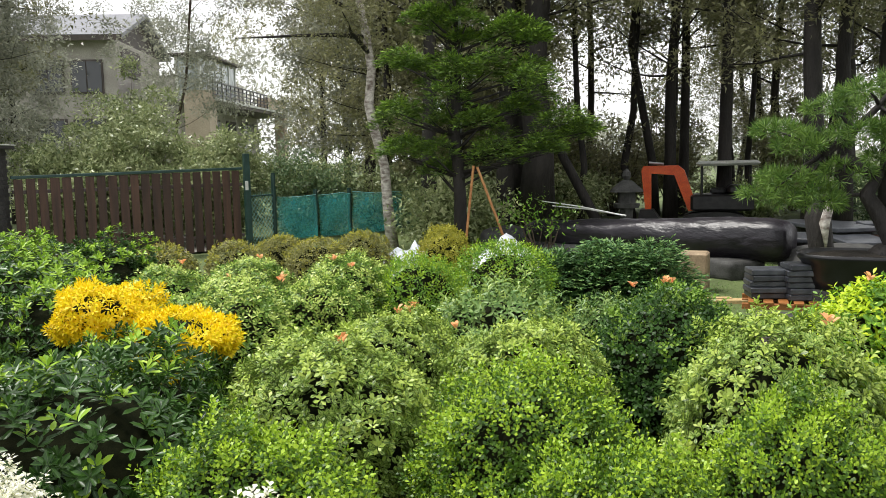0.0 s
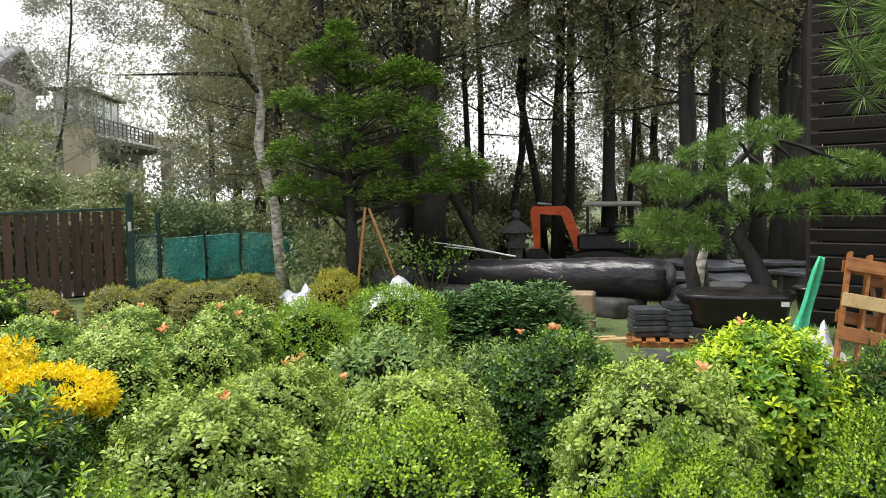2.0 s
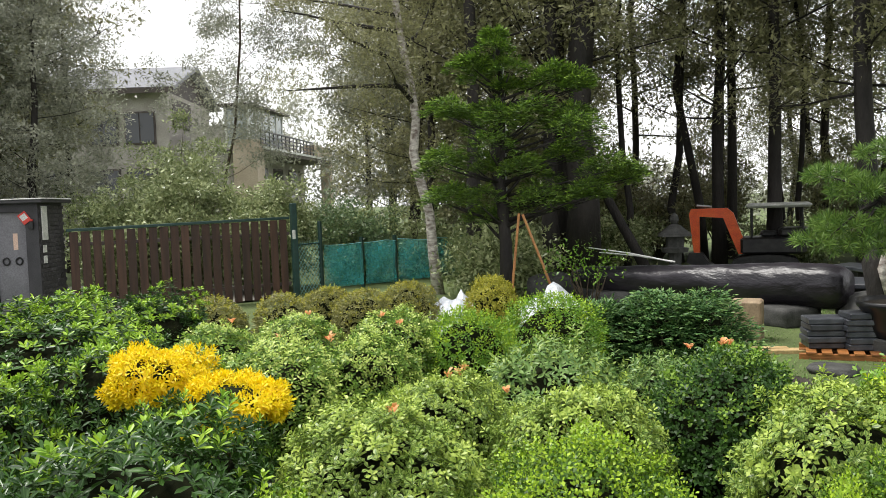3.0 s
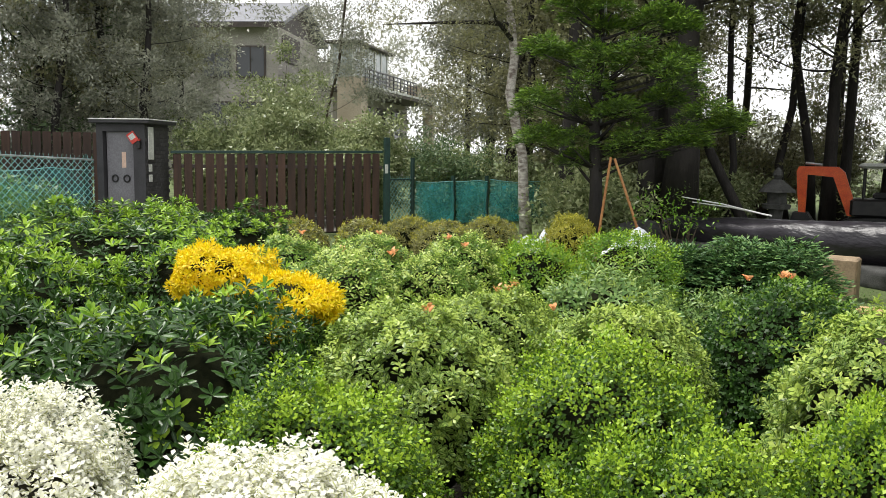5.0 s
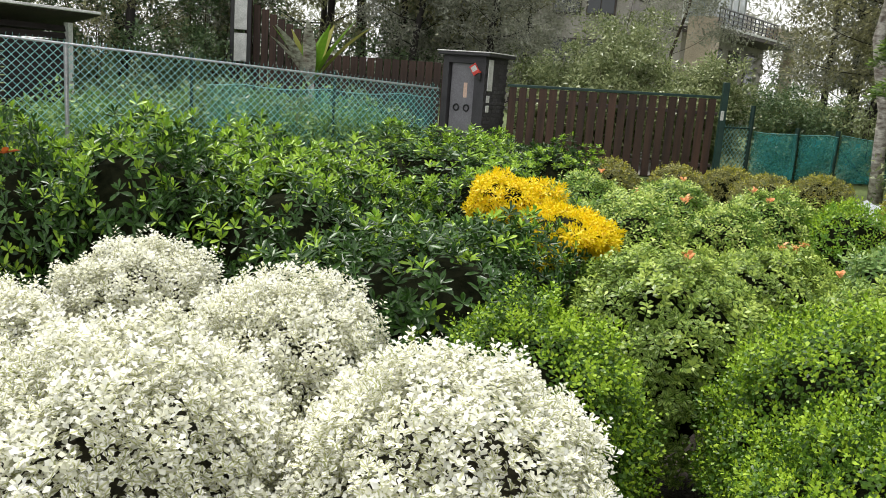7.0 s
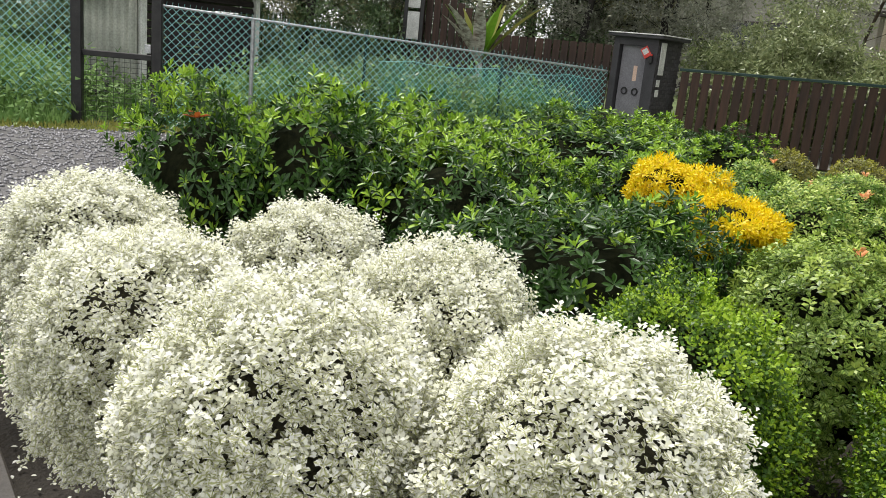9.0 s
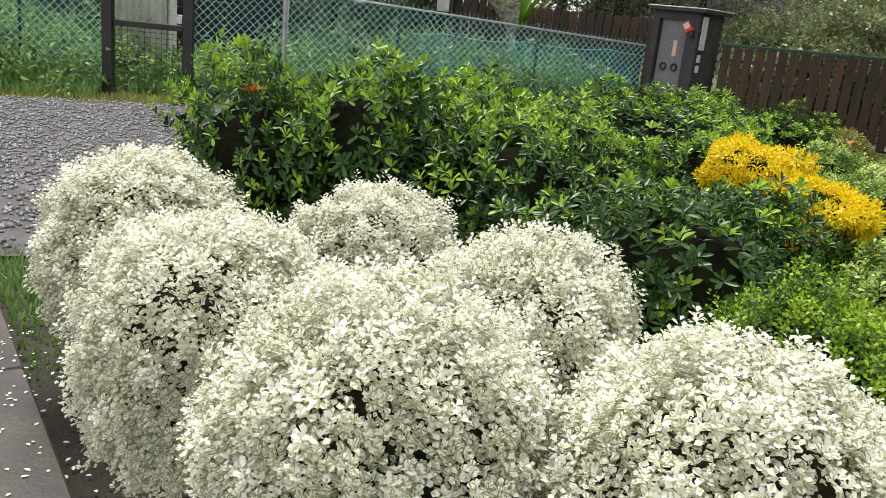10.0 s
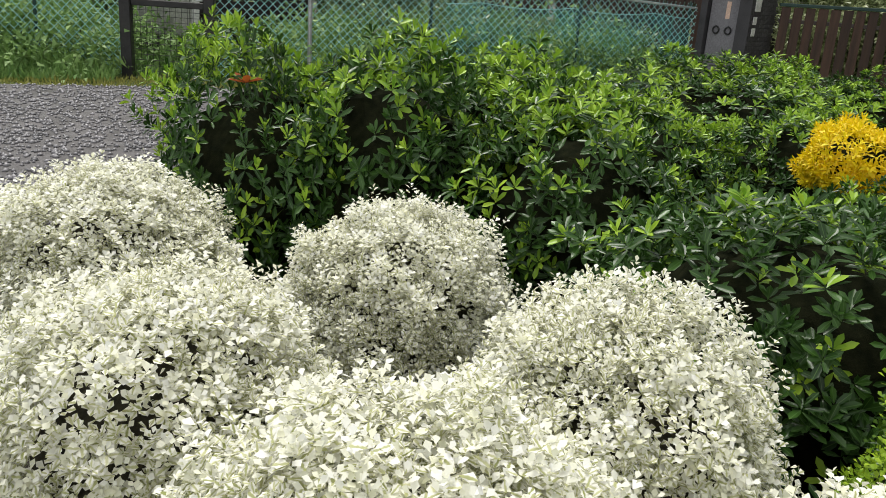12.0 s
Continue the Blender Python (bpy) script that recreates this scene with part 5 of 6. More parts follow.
# gabled main block
solid("wall", box(-27.0, -12.75, 43.5, 52.0, -0.1, 8.0), M_WALL2, villa)
solid("gable_wall", ([(-12.75, 43.5, 8.0), (-12.75, 52.0, 8.0), (-12.75, 47.75, 9.72), (-13.0, 43.5, 8.0), (-13.0, 52.0, 8.0), (-13.0, 47.75, 9.72)], [(0, 1, 2), (5, 4, 3), (0, 3, 4, 1), (1, 4, 5, 2), (2, 5, 3, 0)]), M_DARKWOOD, villa)
for y0, y1, name in ((42.8, 47.75, "roof"), (52.7, 47.75, "roof")):
    solid(name, ([(-27.6, y0, 7.95), (-12.2, y0, 7.95), (-12.2, y1, 9.75), (-27.6, y1, 9.75), (-27.6, y0, 8.15), (-12.2, y0, 8.15), (-12.2, y1, 9.95), (-27.6, y1, 9.95)], [(0, 3, 2, 1), (4, 5, 6, 7), (0, 1, 5, 4), (1, 2, 6, 5), (2, 3, 7, 6), (3, 0, 4, 7)]), M_ROOF, villa)
solid("fascia", box(-27.6, -12.2, 42.72, 42.796, 7.85, 8.12), M_DARKWOOD, villa)
for x in (-25.0, -22.2, -19.4, -16.9, -15.0):
    for z in (5.3, 2.4):
        wdw = solid("window", box(x, x + 1.6, 43.4, 43.497, z, z + 1.7, 0.02), M_DARKWOOD, villa)
        for k in (0, 1):
            solid("pane", box(x + 0.08 + k * 0.75, x + 0.77 + k * 0.75, 43.37, 43.396, z + 0.1, z + 1.6), M_GLASS_DARK, wdw)
solid("side_window", box(-12.748, -12.66, 44.2, 47.6, 6.3, 7.75, 0.02), M_DARKWOOD, villa)
# side wing with a balcony along its flank
WING = pose(-7.06, 37.8, 0, 0, 0, -8.65)
solid("wing_wall", box(-5.6, -2.6, 5.4, 13.0, -0.1, 6.2), M_WALL2, villa, at=WING)
solid("wing_wall", box(-2.598, -1.7, 0.5, 12.6, -0.1, 4.29), M_WALL2, villa, at=WING)
solid("front_wall", box(-1.15, -0.02, -0.35, 0.6, -0.1, 4.9), M_WALL, villa, "beige rendered wall", at=WING)
solid("balcony_slab", box(-2.6, 0.12, 0.61, 12.5, 4.3, 4.56, 0.02), M_DARKWOOD, villa, at=WING)
solid("slab_edge", box(0.125, 0.16, 0.0, 12.5, 4.47, 4.58), M_CANOPY, villa, "pale metal slab edge", at=WING)
solid("end_pier", box(-0.5, 0.08, 11.9, 12.45, -0.1, 4.298), M_WALL, villa, "pinkish beige pier", at=WING)
solid("end_parapet", box(-0.5, 0.1, 8.6, 12.45, 4.582, 5.2), M_WALL, villa, "pinkish beige parapet", at=WING)
rail = solid("balcony_rail", box(0.02, 0.08, 0.0, 8.58, 5.26, 5.33, 0.01), M_BLACKMETAL, villa, at=WING)
for i in range(15):
    solid("baluster", box(0.03, 0.07, 0.02 + i * 0.61, 0.06 + i * 0.61, 4.582, 5.258), M_BLACKMETAL, rail)
for z in (4.72, 4.9, 5.08):
    solid("rail_bar", box(0.035, 0.065, 0.0, 8.56, z, z + 0.05), M_BLACKMETAL, rail)
for y in (1.6, 4.2, 6.8, 9.4):
    rw = solid("window", box(-1.698, -1.62, y, y + 1.5, 1.6, 3.9, 0.02), M_DARKWOOD, villa, at=WING)
    solid("pane", box(-1.618, -1.60, y + 0.1, y + 1.4, 1.7, 3.8), M_GLASS_DARK, rw)
sun_room = solid("sun_room", box(-1.5, -0.35, -0.3, 4.6, 4.582, 4.68), M_WHITEPAINT, villa, "pale framed glazed sun room", at=WING)
for i in range(6):
    solid("mullion", box(-0.45, -0.35, -0.3 + i * 0.96, -0.2 + i * 0.96, 4.682, 6.38), M_WHITEPAINT, sun_room)
    if i < 5:
        solid("pane", box(-0.41, -0.39, -0.19 + i * 0.96, 0.65 + i * 0.96, 4.683, 6.36), M_GLASS, sun_room)
for x in (-1.5,):
    solid("mullion", box(x, x + 0.1, -0.3, -0.2, 4.682, 6.38), M_WHITEPAINT, sun_room)
    solid("pane", box(x + 0.11, x + 1.04, -0.26, -0.24, 4.683, 6.36), M_GLASS, sun_room)
solid("sun_room_roof", box(-1.7, -0.1, -0.6, 5.0, 6.382, 6.5, 0.02), M_DARKWOOD, villa, at=WING)


# ---- yard: log, stones, machine ----
log = thing("log", "huge wet black log lying on stone blocks", "log")
la, lb = Vector((7.95, 10.35, 0.46)), Vector((9.08, 6.45, 0.50))
lv, lf = [], []
lu = (lb - la).normalized()
ls, lw = lu.cross(Vector((0, 0, 1))).normalized(), Vector((0, 0, 1))
SEG, RG = 36, 60
for i in range(RG + 1):
    t = i / RG
    R = (0.17 + 0.115 * min(1, t * 1.25)) * (1 - 0.25 * max(0, (t - 0.955) / 0.045) ** 2) * (0.75 + 0.25 * min(1, t / 0.04))
    for k in range(SEG):
        a = 2 * math.pi * k / SEG
        q = R * (1 + 0.10 * noise.noise(Vector((math.cos(a) * 1.5, math.sin(a) * 1.5, t * 7))) + 0.05 * noise.noise(Vector((math.cos(a) * 5, math.sin(a) * 5, t * 22))))
        lv.append(tuple(la.lerp(lb, t) + ls * q * math.cos(a) + lw * q * math.sin(a) * (0.95 if math.sin(a) > 0.7 else 1.0)))
for i in range(RG):
    for k in range(SEG):
        lf.append((i * SEG + k, i * SEG + (k + 1) % SEG, (i + 1) * SEG + (k + 1) % SEG, (i + 1) * SEG + k))
lf += [tuple(range(SEG - 1, -1, -1)), tuple(RG * SEG + k for k in range(SEG))]
solid("bark", (lv, lf), M_LOG, log, smooth=True)


def boulder(name, label, x, y, sx, sy, sz, mat, seed, z=0.0, block=0.35):
    """A rough stone, flat underneath."""
    bm = bmesh.new()
    bmesh.ops.create_cube(bm, size=2)
    bmesh.ops.subdivide_edges(bm, edges=bm.edges, cuts=5, use_grid_fill=True)
    for v in bm.verts:
        s = v.co.normalized() * 1.25
        v.co = v.co.lerp(s, 1 - block) if block < 1 else v.co
        v.co += v.co * 0.10 * noise.noise(v.co * 1.4 + Vector((seed * 3.1, 0, 0)))
        v.co = Vector((v.co.x * sx, v.co.y * sy, (v.co.z * 0.5 + 0.5) * sz))
    me = bpy.data.meshes.new(name)
    bm.to_mesh(me)
    bm.free()
    me.materials.append(mat)
    me.polygons.foreach_set("use_smooth", np.ones(len(me.polygons), dtype=bool))
    ob = new(name, me)
    ob.matrix_world = pose(x, y, z - 0.02, 0, 0, seed * 41)
    return tagged(ob, label, "stone")


stone = thing("stone_block", "square tan stone block beside the log", "stone block", pose(7.5, 6.62, 0, 0, 0, 35))
solid("block", box(-0.17, 0.17, -0.17, 0.17, -0.02, 0.46, 0.02), M_BLOCK, stone)
boulder("support_stone", "grey stone block under the log", 8.75, 7.1, 0.32, 0.3, 0.26, M_GRANITE, 2, block=0.7)
boulder("support_stone", "grey stone block under the log", 8.1, 9.6, 0.3, 0.28, 0.32, M_GRANITE, 3, block=0.7)
boulder("boulder", "dark wet boulder by the yard", 9.6, 6.2, 0.6, 0.4, 0.42, M_GRANITE, 4)
boulder("boulder", "dark wet boulder under the cypress", 7.9, 10.9, 0.35, 0.3, 0.5, M_GRANITE, 5)
boulder("boulder", "dark wet boulder under the cypress", 8.6, 10.8, 0.45, 0.3, 0.42, M_GRANITE, 6)

slate_m = mesh_data("slate", *box(-0.22, 0.22, -0.16, 0.16, 0, 0.058, 0.008), (M_SLATE,))
rs = random.Random(6)
for sx, sy, n, tz in ((7.40, 5.52, 5, 0.083), (7.60, 5.22, 6, 0.083)):
    st = thing("paving_stack", "stack of dark slate paving stones on a timber pallet", "paving stones", pose(sx, sy, tz, 0, 0, -38))
    for i in range(n):
        part("slate", slate_m, st, at=pose(rs.uniform(-.02, .02), rs.uniform(-.02, .02), i * 0.062, 0, 0, rs.uniform(-5, 5)))
pal0 = thing("low_pallet", "orange-brown timber pallet under the paving stones", "pallet", pose(7.47, 5.4, 0, 0, 0, -52) @ Matrix.Diagonal((0.8, 0.72, 0.55, 1)))
for y in (-0.42, 0.0, 0.42):
    solid("bearer", box(-0.5, 0.5, y - 0.04, y + 0.04, -0.01, 0.11, 0.005), M_PLANK, pal0)
for i in range(5):
    solid("plank", box(-0.42 + i * 0.18, -0.30 + i * 0.18, -0.5, 0.5, 0.112, 0.148, 0.004), M_PLANK, pal0)
for x, y, a in ((6.9, 6.0, -38), (6.75, 6.2, -34)):
    pk = thing("loose_plank", "pale timber plank lying on the grass", "plank", pose(x, y, 0, 0, 0, a))
    solid("board", box(-0.6, 0.6, -0.07, 0.07, 0.0, 0.045, 0.005), M_PLANK_PALE, pk)
boulder("flat_stone", "flat grey-brown stone on the ground", 6.65, 4.9, 0.2, 0.16, 0.10, M_GRANITE, 7)


def standing_pallet(label, m):
    ob = thing("pallet", label, "pallet", m, "leaning pallets")
    for x in (-0.44, -0.14, 0.16, 0.46):
        solid("bearer", box(x - 0.026, x + 0.026, -0.05, 0.04, 0, 1.02, 0.005), M_PLANK, ob)
    for z in (0.03, 0.3, 0.57, 0.86):
        solid("plank", box(-0.5, 0.5, -0.072, -0.052, z, z + 0.11, 0.004), M_PLANK_PALE if z == 0.57 else M_PLANK, ob)
    for z in (0.05, 0.45, 0.86):
        solid("plank", box(-0.5, 0.5, 0.042, 0.062, z, z + 0.1, 0.004), M_PLANK, ob)


standing_pallet("orange-brown wooden pallet leaning upright", pose(6.95, 3.05, 0.02, -14, 11, -48) @ Matrix.Diagonal((0.54, 1, 1.06, 1)))
standing_pallet("orange-brown wooden pallet leaning upright", pose(7.35, 2.7, 0.02, -14, -10, -60) @ Matrix.Diagonal((0.6, 1, 0.98, 1)))

# potted pine
pot = thing("bonsai_pot", "wide black glazed oval pot on a low stand", "pot", pose(7.98, 4.86, 0, 0, 0, -58))


def oval(levels, seg=28):
    v, f = [], []
    for rx, ry, z in levels:
        v += [(rx * math.copysign(abs(math.cos(a)) ** 0.7, math.cos(a)), ry * math.copysign(abs(math.sin(a)) ** 0.7, math.sin(a)), z) for a in (2 * math.pi * (k + .5) / seg for k in range(seg))]
    for i in range(len(levels) - 1):
        f += [(i * seg + k, i * seg + (k + 1) % seg, (i + 1) * seg + (k + 1) % seg, (i + 1) * seg + k) for k in range(seg)]
    f += [tuple(range(seg - 1, -1, -1)), tuple((len(levels) - 1) * seg + k for k in range(seg))]
    return v, f


solid("bowl", oval([(0.5, 0.34, 0.2), (0.53, 0.37, 0.3), (0.56, 0.40, 0.46), (0.6, 0.44, 0.51), (0.61, 0.45, 0.56), (0.57, 0.41, 0.56), (0.55, 0.39, 0.50)]), M_POT, pot, smooth=True)
solid("soil", oval([(0.54, 0.38, 0.49), (0.54, 0.38, 0.52), (0.3, 0.2, 0.56)]), M_SOIL, pot, smooth=True)
solid("stand", box(-0.45, 0.45, -0.3, 0.3, -0.02, 0.2, 0.02), M_GRANITE, pot)
solid("label_plate", box(0.34, 0.42, -0.462, -0.45, 0.46, 0.51), M_WHITEPAINT, pot, "small white plate", at=pose(0.1, 0.04, 0))


def needle_tufts(nrng, tufts, per, length, width):
    """Bundles of needles that radiate from each shoot: tufts are (x, y, z, outward)."""
    n = len(tufts) * per
    c = np.repeat(np.array([t[:3] for t in tufts]), per, 0)
    o = np.repeat(np.array([t[3] for t in tufts]), per, 0)
    d = unit(o * 0.55 + unit(nrng.normal(size=(n, 3))) * 0.9 + [0, 0, 0.25])
    V, F, uv = blades(c + d * 0.01, d, nrng.normal(size=(n, 3)), length * nrng.uniform(0.6, 1.15, n), width)
    return mesh_data("needles", V, F, (M_PINE,), uv=uv)


pine = thing("pine_bonsai", "old bent pine bonsai with long green needle pads", "bonsai tree", pose(8.12, 4.66, 0.53))
ax = Vector((0.53, -0.85, 0))  # along the pot
TP = [(0, 0, -0.04), (0.02, -0.03, 0.15), (-0.05, 0.08, 0.42), (-0.12, 0.18, 0.62), (-0.05, 0.1, 0.82), (-0.22, 0.36, 0.98), (-0.32, 0.52, 1.03), (-0.2, 0.3, 1.25), (-0.08, 0.1, 1.5), (0.0, 0.0, 1.7)]
solid("trunk", tube(TP, [0.13, 0.10, 0.085, 0.08, 0.08, 0.07, 0.055, 0.04, 0.03, 0.015], 10), M_BARK, pine, smooth=True)
solid("root_mass", oval([(0.24, 0.2, -0.03), (0.22, 0.16, 0.05), (0.12, 0.1, 0.12)], 14), M_BARK, pine, smooth=True)
rp, tufts, pl = random.Random(12), [], []
for px, pz, pr in ((-1.35, 0.62, .30), (-1.15, 0.78, .28), (-0.95, 0.66, .30), (-1.25, 1.28, .24), (-1.0, 1.12, .26), (-0.65, 1.5, .26), (-0.75, 1.18, .26), (-0.25, 1.62, .3), (0.1, 1.72, .28), (-0.35, 1.25, .28), (0.15, 1.22, .3), (0.55, 1.28, .3), (0.95, 1.36, .28), (1.15, 1.30, .22), (0.4, 0.92, .28), (0.8, 0.98, .26), (1.05, 0.93, .24), (-0.5, 0.85, .26), (0.0, 0.98, .26), (-0.75, 0.55, .22)):
    for row in (-0.16, 0.16):
        px *= 0.84 if row < 0 else 1.0
        c = Vector((ax.x * px - ax.y * row, ax.y * px + ax.x * row, pz))
        near = min((Vector(q) for q in TP[3:]), key=lambda q: (q - c).length)
        pl.append(tube([tuple(near), tuple(near.lerp(c, 0.5) + Vector((0, 0, 0.03))), tuple(c)], [0.022, 0.014, 0.006], 5))
        for _ in range(20):
            o = Vector((rp.gauss(0, 1), rp.gauss(0, 1), rp.gauss(0.2, 0.5))).normalized()
            q = c + Vector((o.x * pr * 0.9, o.y * pr * 0.9, o.z * pr * 0.36))
            tufts.append((q.x, q.y, q.z, tuple(o)))
solid("branching", join(*pl), M_BARK, pine, smooth=True)["kind"] = "stuff"
part("needles", needle_tufts(np.random.default_rng(2), tufts, 30, 0.11, 0.009), pine)

# overhanging pine beside the slatted wall
over = thing("pine_tree", "pine tree with long drooping needle tufts", "tree", pose(6.3, 1.0, 0))
solid("trunk", tube([(0, 0, -0.1), (0.05, 0.02, 1.5), (0, 0, 3.0), (0.1, -0.1, 5.0)], [0.13, 0.11, 0.09, 0.05], 10), M_BARK, over, smooth=True)
ro, ot, ob_ = random.Random(5), [], []
for s, e in (((0, 0, 2.6), (-1.5, 1.3, 2.5)), ((0, 0, 2.9), (-1.15, 1.3, 2.75)), ((0, 0, 3.1), (-0.7, 1.4, 2.7)), ((0, 0, 2.4), (-1.0, 1.15, 2.25)), ((0, 0, 3.1), (-1.6, 1.25, 2.85)), ((0, 0, 2.6), (-1.2, 1.05, 2.45)), ((0, 0, 2.8), (-1.35, 1.15, 2.6))):
    s, e = Vector(s), Vector(e)
    lp = [s, s.lerp(e, 0.4) + Vector((0, 0, 0.12)), s.lerp(e, 0.75) + Vector((0, 0, 0.06)), e]
    ob_.append(tube(lp, [0.035, 0.025, 0.016, 0.006], 6))
    for _ in range(16):
        q = s.lerp(e, ro.uniform(0.4, 1.02)) + Vector((ro.gauss(0, .12), ro.gauss(0, .12), ro.gauss(0, .08)))
        ot.append((q.x, q.y, q.z, (ro.gauss(0, .6), ro.gauss(0, .6), -0.55)))
solid("branching", join(*ob_), M_BARK, over, smooth=True)["kind"] = "stuff"
part("needles", needle_tufts(np.random.default_rng(3), ot, 85, 0.2, 0.0055), over)

# slatted wall
sw = thing("slatted_wall", "tall dark stained slatted timber wall", "wall", Matrix.Translation((9.6, 4.85, 0)) @ pose(0, 0, 0, 0, 0, math.degrees(math.atan2(-3.0, 0.5))))
sl1 = mesh_data("slat", *box(0, 1.25, -0.02, 0.02, 0, 0.14, 0.006), (M_SLAT,))
sl2 = mesh_data("slat", *box(1.4, 3.6, -0.03, 0.01, 0, 0.155, 0.006), (M_SLAT,))
for i in range(27):
    part("slat", sl1, sw, at=pose(0, 0, 0.06 + i * 0.162, 14, 0, 0))
    part("slat", sl2, sw, at=pose(0, 0, 0.06 + i * 0.162))
for x in (0.02, 1.325, 3.62):
    solid("post", box(x - 0.07, x + 0.07, -0.02, 0.12, -0.05, 4.45, 0.008), M_SLAT, sw)
# Black sheets added to block the sky between slats and keep gaps dark.
solid("gap_blocker", box(1.4, 3.6, 0.03, 0.05, 0, 4.4), M_BLACKMETAL, sw)
solid("gap_blocker", box(0.1, 1.25, 0.09, 0.11, 0, 4.4), M_BLACKMETAL, sw)

# folded tarpaulin and sheet by the pallets
tarp = []
for k in range(9):
    t = k / 8
    for j in range(5):
        tarp.append((0.11 * (j - 2) / 2 * (1.2 - t * 0.85 + 0.2 * math.sin(t * 9)) + 0.05 * t, 0.05 * math.sin(j * 2.4 + t * 3), 0.95 * t))
tf = [(k * 5 + j, k * 5 + j + 1, (k + 1) * 5 + j + 1, (k + 1) * 5 + j) for k in range(8) for j in range(4)]
tp = new("tarpaulin", mesh_data("tarpaulin", tarp, tf, (M_TARP,), smooth=True))
tp.modifiers.new("thick", "SOLIDIFY").thickness = 0.012
tp.matrix_world = pose(7.2, 3.84, 0, 0, 14, -50) @ Matrix.Diagonal((0.62, 0.8, 1.12, 1))
tagged(tp, "rolled bright green tarpaulin leaning by the pallets", "tarpaulin")


def crumpled(name, label, x, y, z, w, h, mat, seed, turn=0.0):
    bm = bmesh.new()
    bmesh.ops.create_grid(bm, x_segments=14, y_segments=14, size=0.5)
    for v in bm.verts:
        rr = (1 - min(1, v.co.length / 0.6)) ** 0.55
        v.co.z = h * rr * (0.7 + 0.6 * noise.noise(v.co * 5 + Vector((seed, 0, 0)))) + 0.04 * noise.noise(v.co * 9 + Vector((0, seed, 0))) + 0.03
        v.co.x, v.co.y = v.co.x * w, v.co.y * w
    me = bpy.data.meshes.new(name)
    bm.to_mesh(me)
    bm.free()
    me.materials.append(mat)
    ob = new(name, me)
    ob.modifiers.new("thick", "SOLIDIFY").thickness = 0.006
    ob.matrix_world = pose(x, y, z, 0, 0, turn)
    return tagged(ob, label, "plastic sheet")


crumpled("plastic_sheet", "crumpled pale plastic sheet beside the pallets", 7.14, 3.52, 0, 0.42, 0.46, M_PLASTIC, 3)
crumpled("white_sack", "white plastic sack behind the shrubs", 5.92, 8.19, 0, 1.25, 0.66, M_PLASTIC, 5)
crumpled("white_sack", "white plastic sack behind the shrubs", 5.1, 9.2, 0, 0.7, 0.6, M_PLASTIC, 8)

# excavator
EX = Matrix.Translation((14.9, 12.55, 0)) @ pose(0, 0, 0, 0, 0, 130) @ Matrix.Diagonal((1.1, 1.1, 0.84, 1))
digger = thing("excavator", "orange mini excavator with grey canopy and folded boom", "excavator", EX)


def plate(points, width):
    """A flat arm cut from thick plate: the outline in x and z, swept across y."""
    n = len(points)
    v = [(x, -width / 2, z) for x, z in points] + [(x, width / 2, z) for x, z in points]
    f = [tuple(range(n)), tuple(range(2 * n - 1, n - 1, -1))] + [(i, n + i, n + (i + 1) % n, (i + 1) % n) for i in range(n)]
    return v, f


solid("boom", plate([(0.30, 0.4), (0.5, 0.4), (0.78, 1.36), (1.30, 1.42), (1.34, 1.36), (1.36, 1.62), (0.70, 1.62), (0.58, 1.48)], 0.16), M_ORANGE, digger)
solid("dipper", plate([(1.26, 1.62), (1.40, 1.62), (1.44, 1.48), (1.36, 0.42), (1.24, 0.42), (1.24, 1.4)], 0.14), M_ORANGE, digger)
solid("ram", tube([(1.0, -0.12, 1.66), (1.3, -0.12, 1.70)], 0.035, 8), M_GALV, digger)
solid("bucket", plate([(1.2, 0.45), (1.45, 0.45), (1.5, 0.2), (1.25, 0.05), (0.98, 0.12), (1.1, 0.25)], 0.42), M_BLACKMETAL, digger)
solid("body", box(-0.75, 0.45, -0.42, 0.42, 0.42, 0.85, 0.05), M_BLACKMETAL, digger)
solid("engine_cover", box(-0.8, -0.25, -0.4, 0.4, 0.852, 1.08, 0.06), M_BLACKMETAL, digger)
solid("seat", box(-0.22, 0.08, -0.2, 0.2, 0.852, 1.0, 0.04), M_RUBBER, digger)
solid("canopy", box(-0.85, 0.35, -0.6, 0.6, 1.60, 1.72, 0.05), M_CANOPY, digger, "grey canopy roof")
for x, y in ((-0.68, -0.4), (-0.68, 0.4), (0.24, -0.42), (0.24, 0.42)):
    solid("canopy_post", tube([(x, y, 0.85), (x, y, 1.62)], 0.022, 8), M_BLACKMETAL, digger)
for y in (-0.36, 0.36):
    ring = [(0.62 * math.cos(a) * (1 if abs(math.cos(a)) > .3 else 1) , y, 0.2 + 0.2 * math.sin(a)) for a in (math.pi * k / 8 for k in range(16))]
    solid("track", plate([(p[0], p[2]) for p in ring], 0.24), M_RUBBER, digger, at=pose(0, y, 0))

# stone lantern
lan = thing("stone_lantern", "dark mossy stone garden lantern", "lantern", pose(11.2, 11.5, 0))


def turned(levels, seg=10):
    v, f = [], []
    for r, z in levels:
        v += [(r * math.cos(2 * math.pi * k / seg), r * math.sin(2 * math.pi * k / seg), z) for k in range(seg)]
    for i in range(len(levels) - 1):
        f += [(i * seg + k, i * seg + (k + 1) % seg, (i + 1) * seg + (k + 1) % seg, (i + 1) * seg + k) for k in range(seg)]
    f += [tuple(range(seg - 1, -1, -1)), tuple((len(levels) - 1) * seg + k for k in range(seg))]
    return v, f


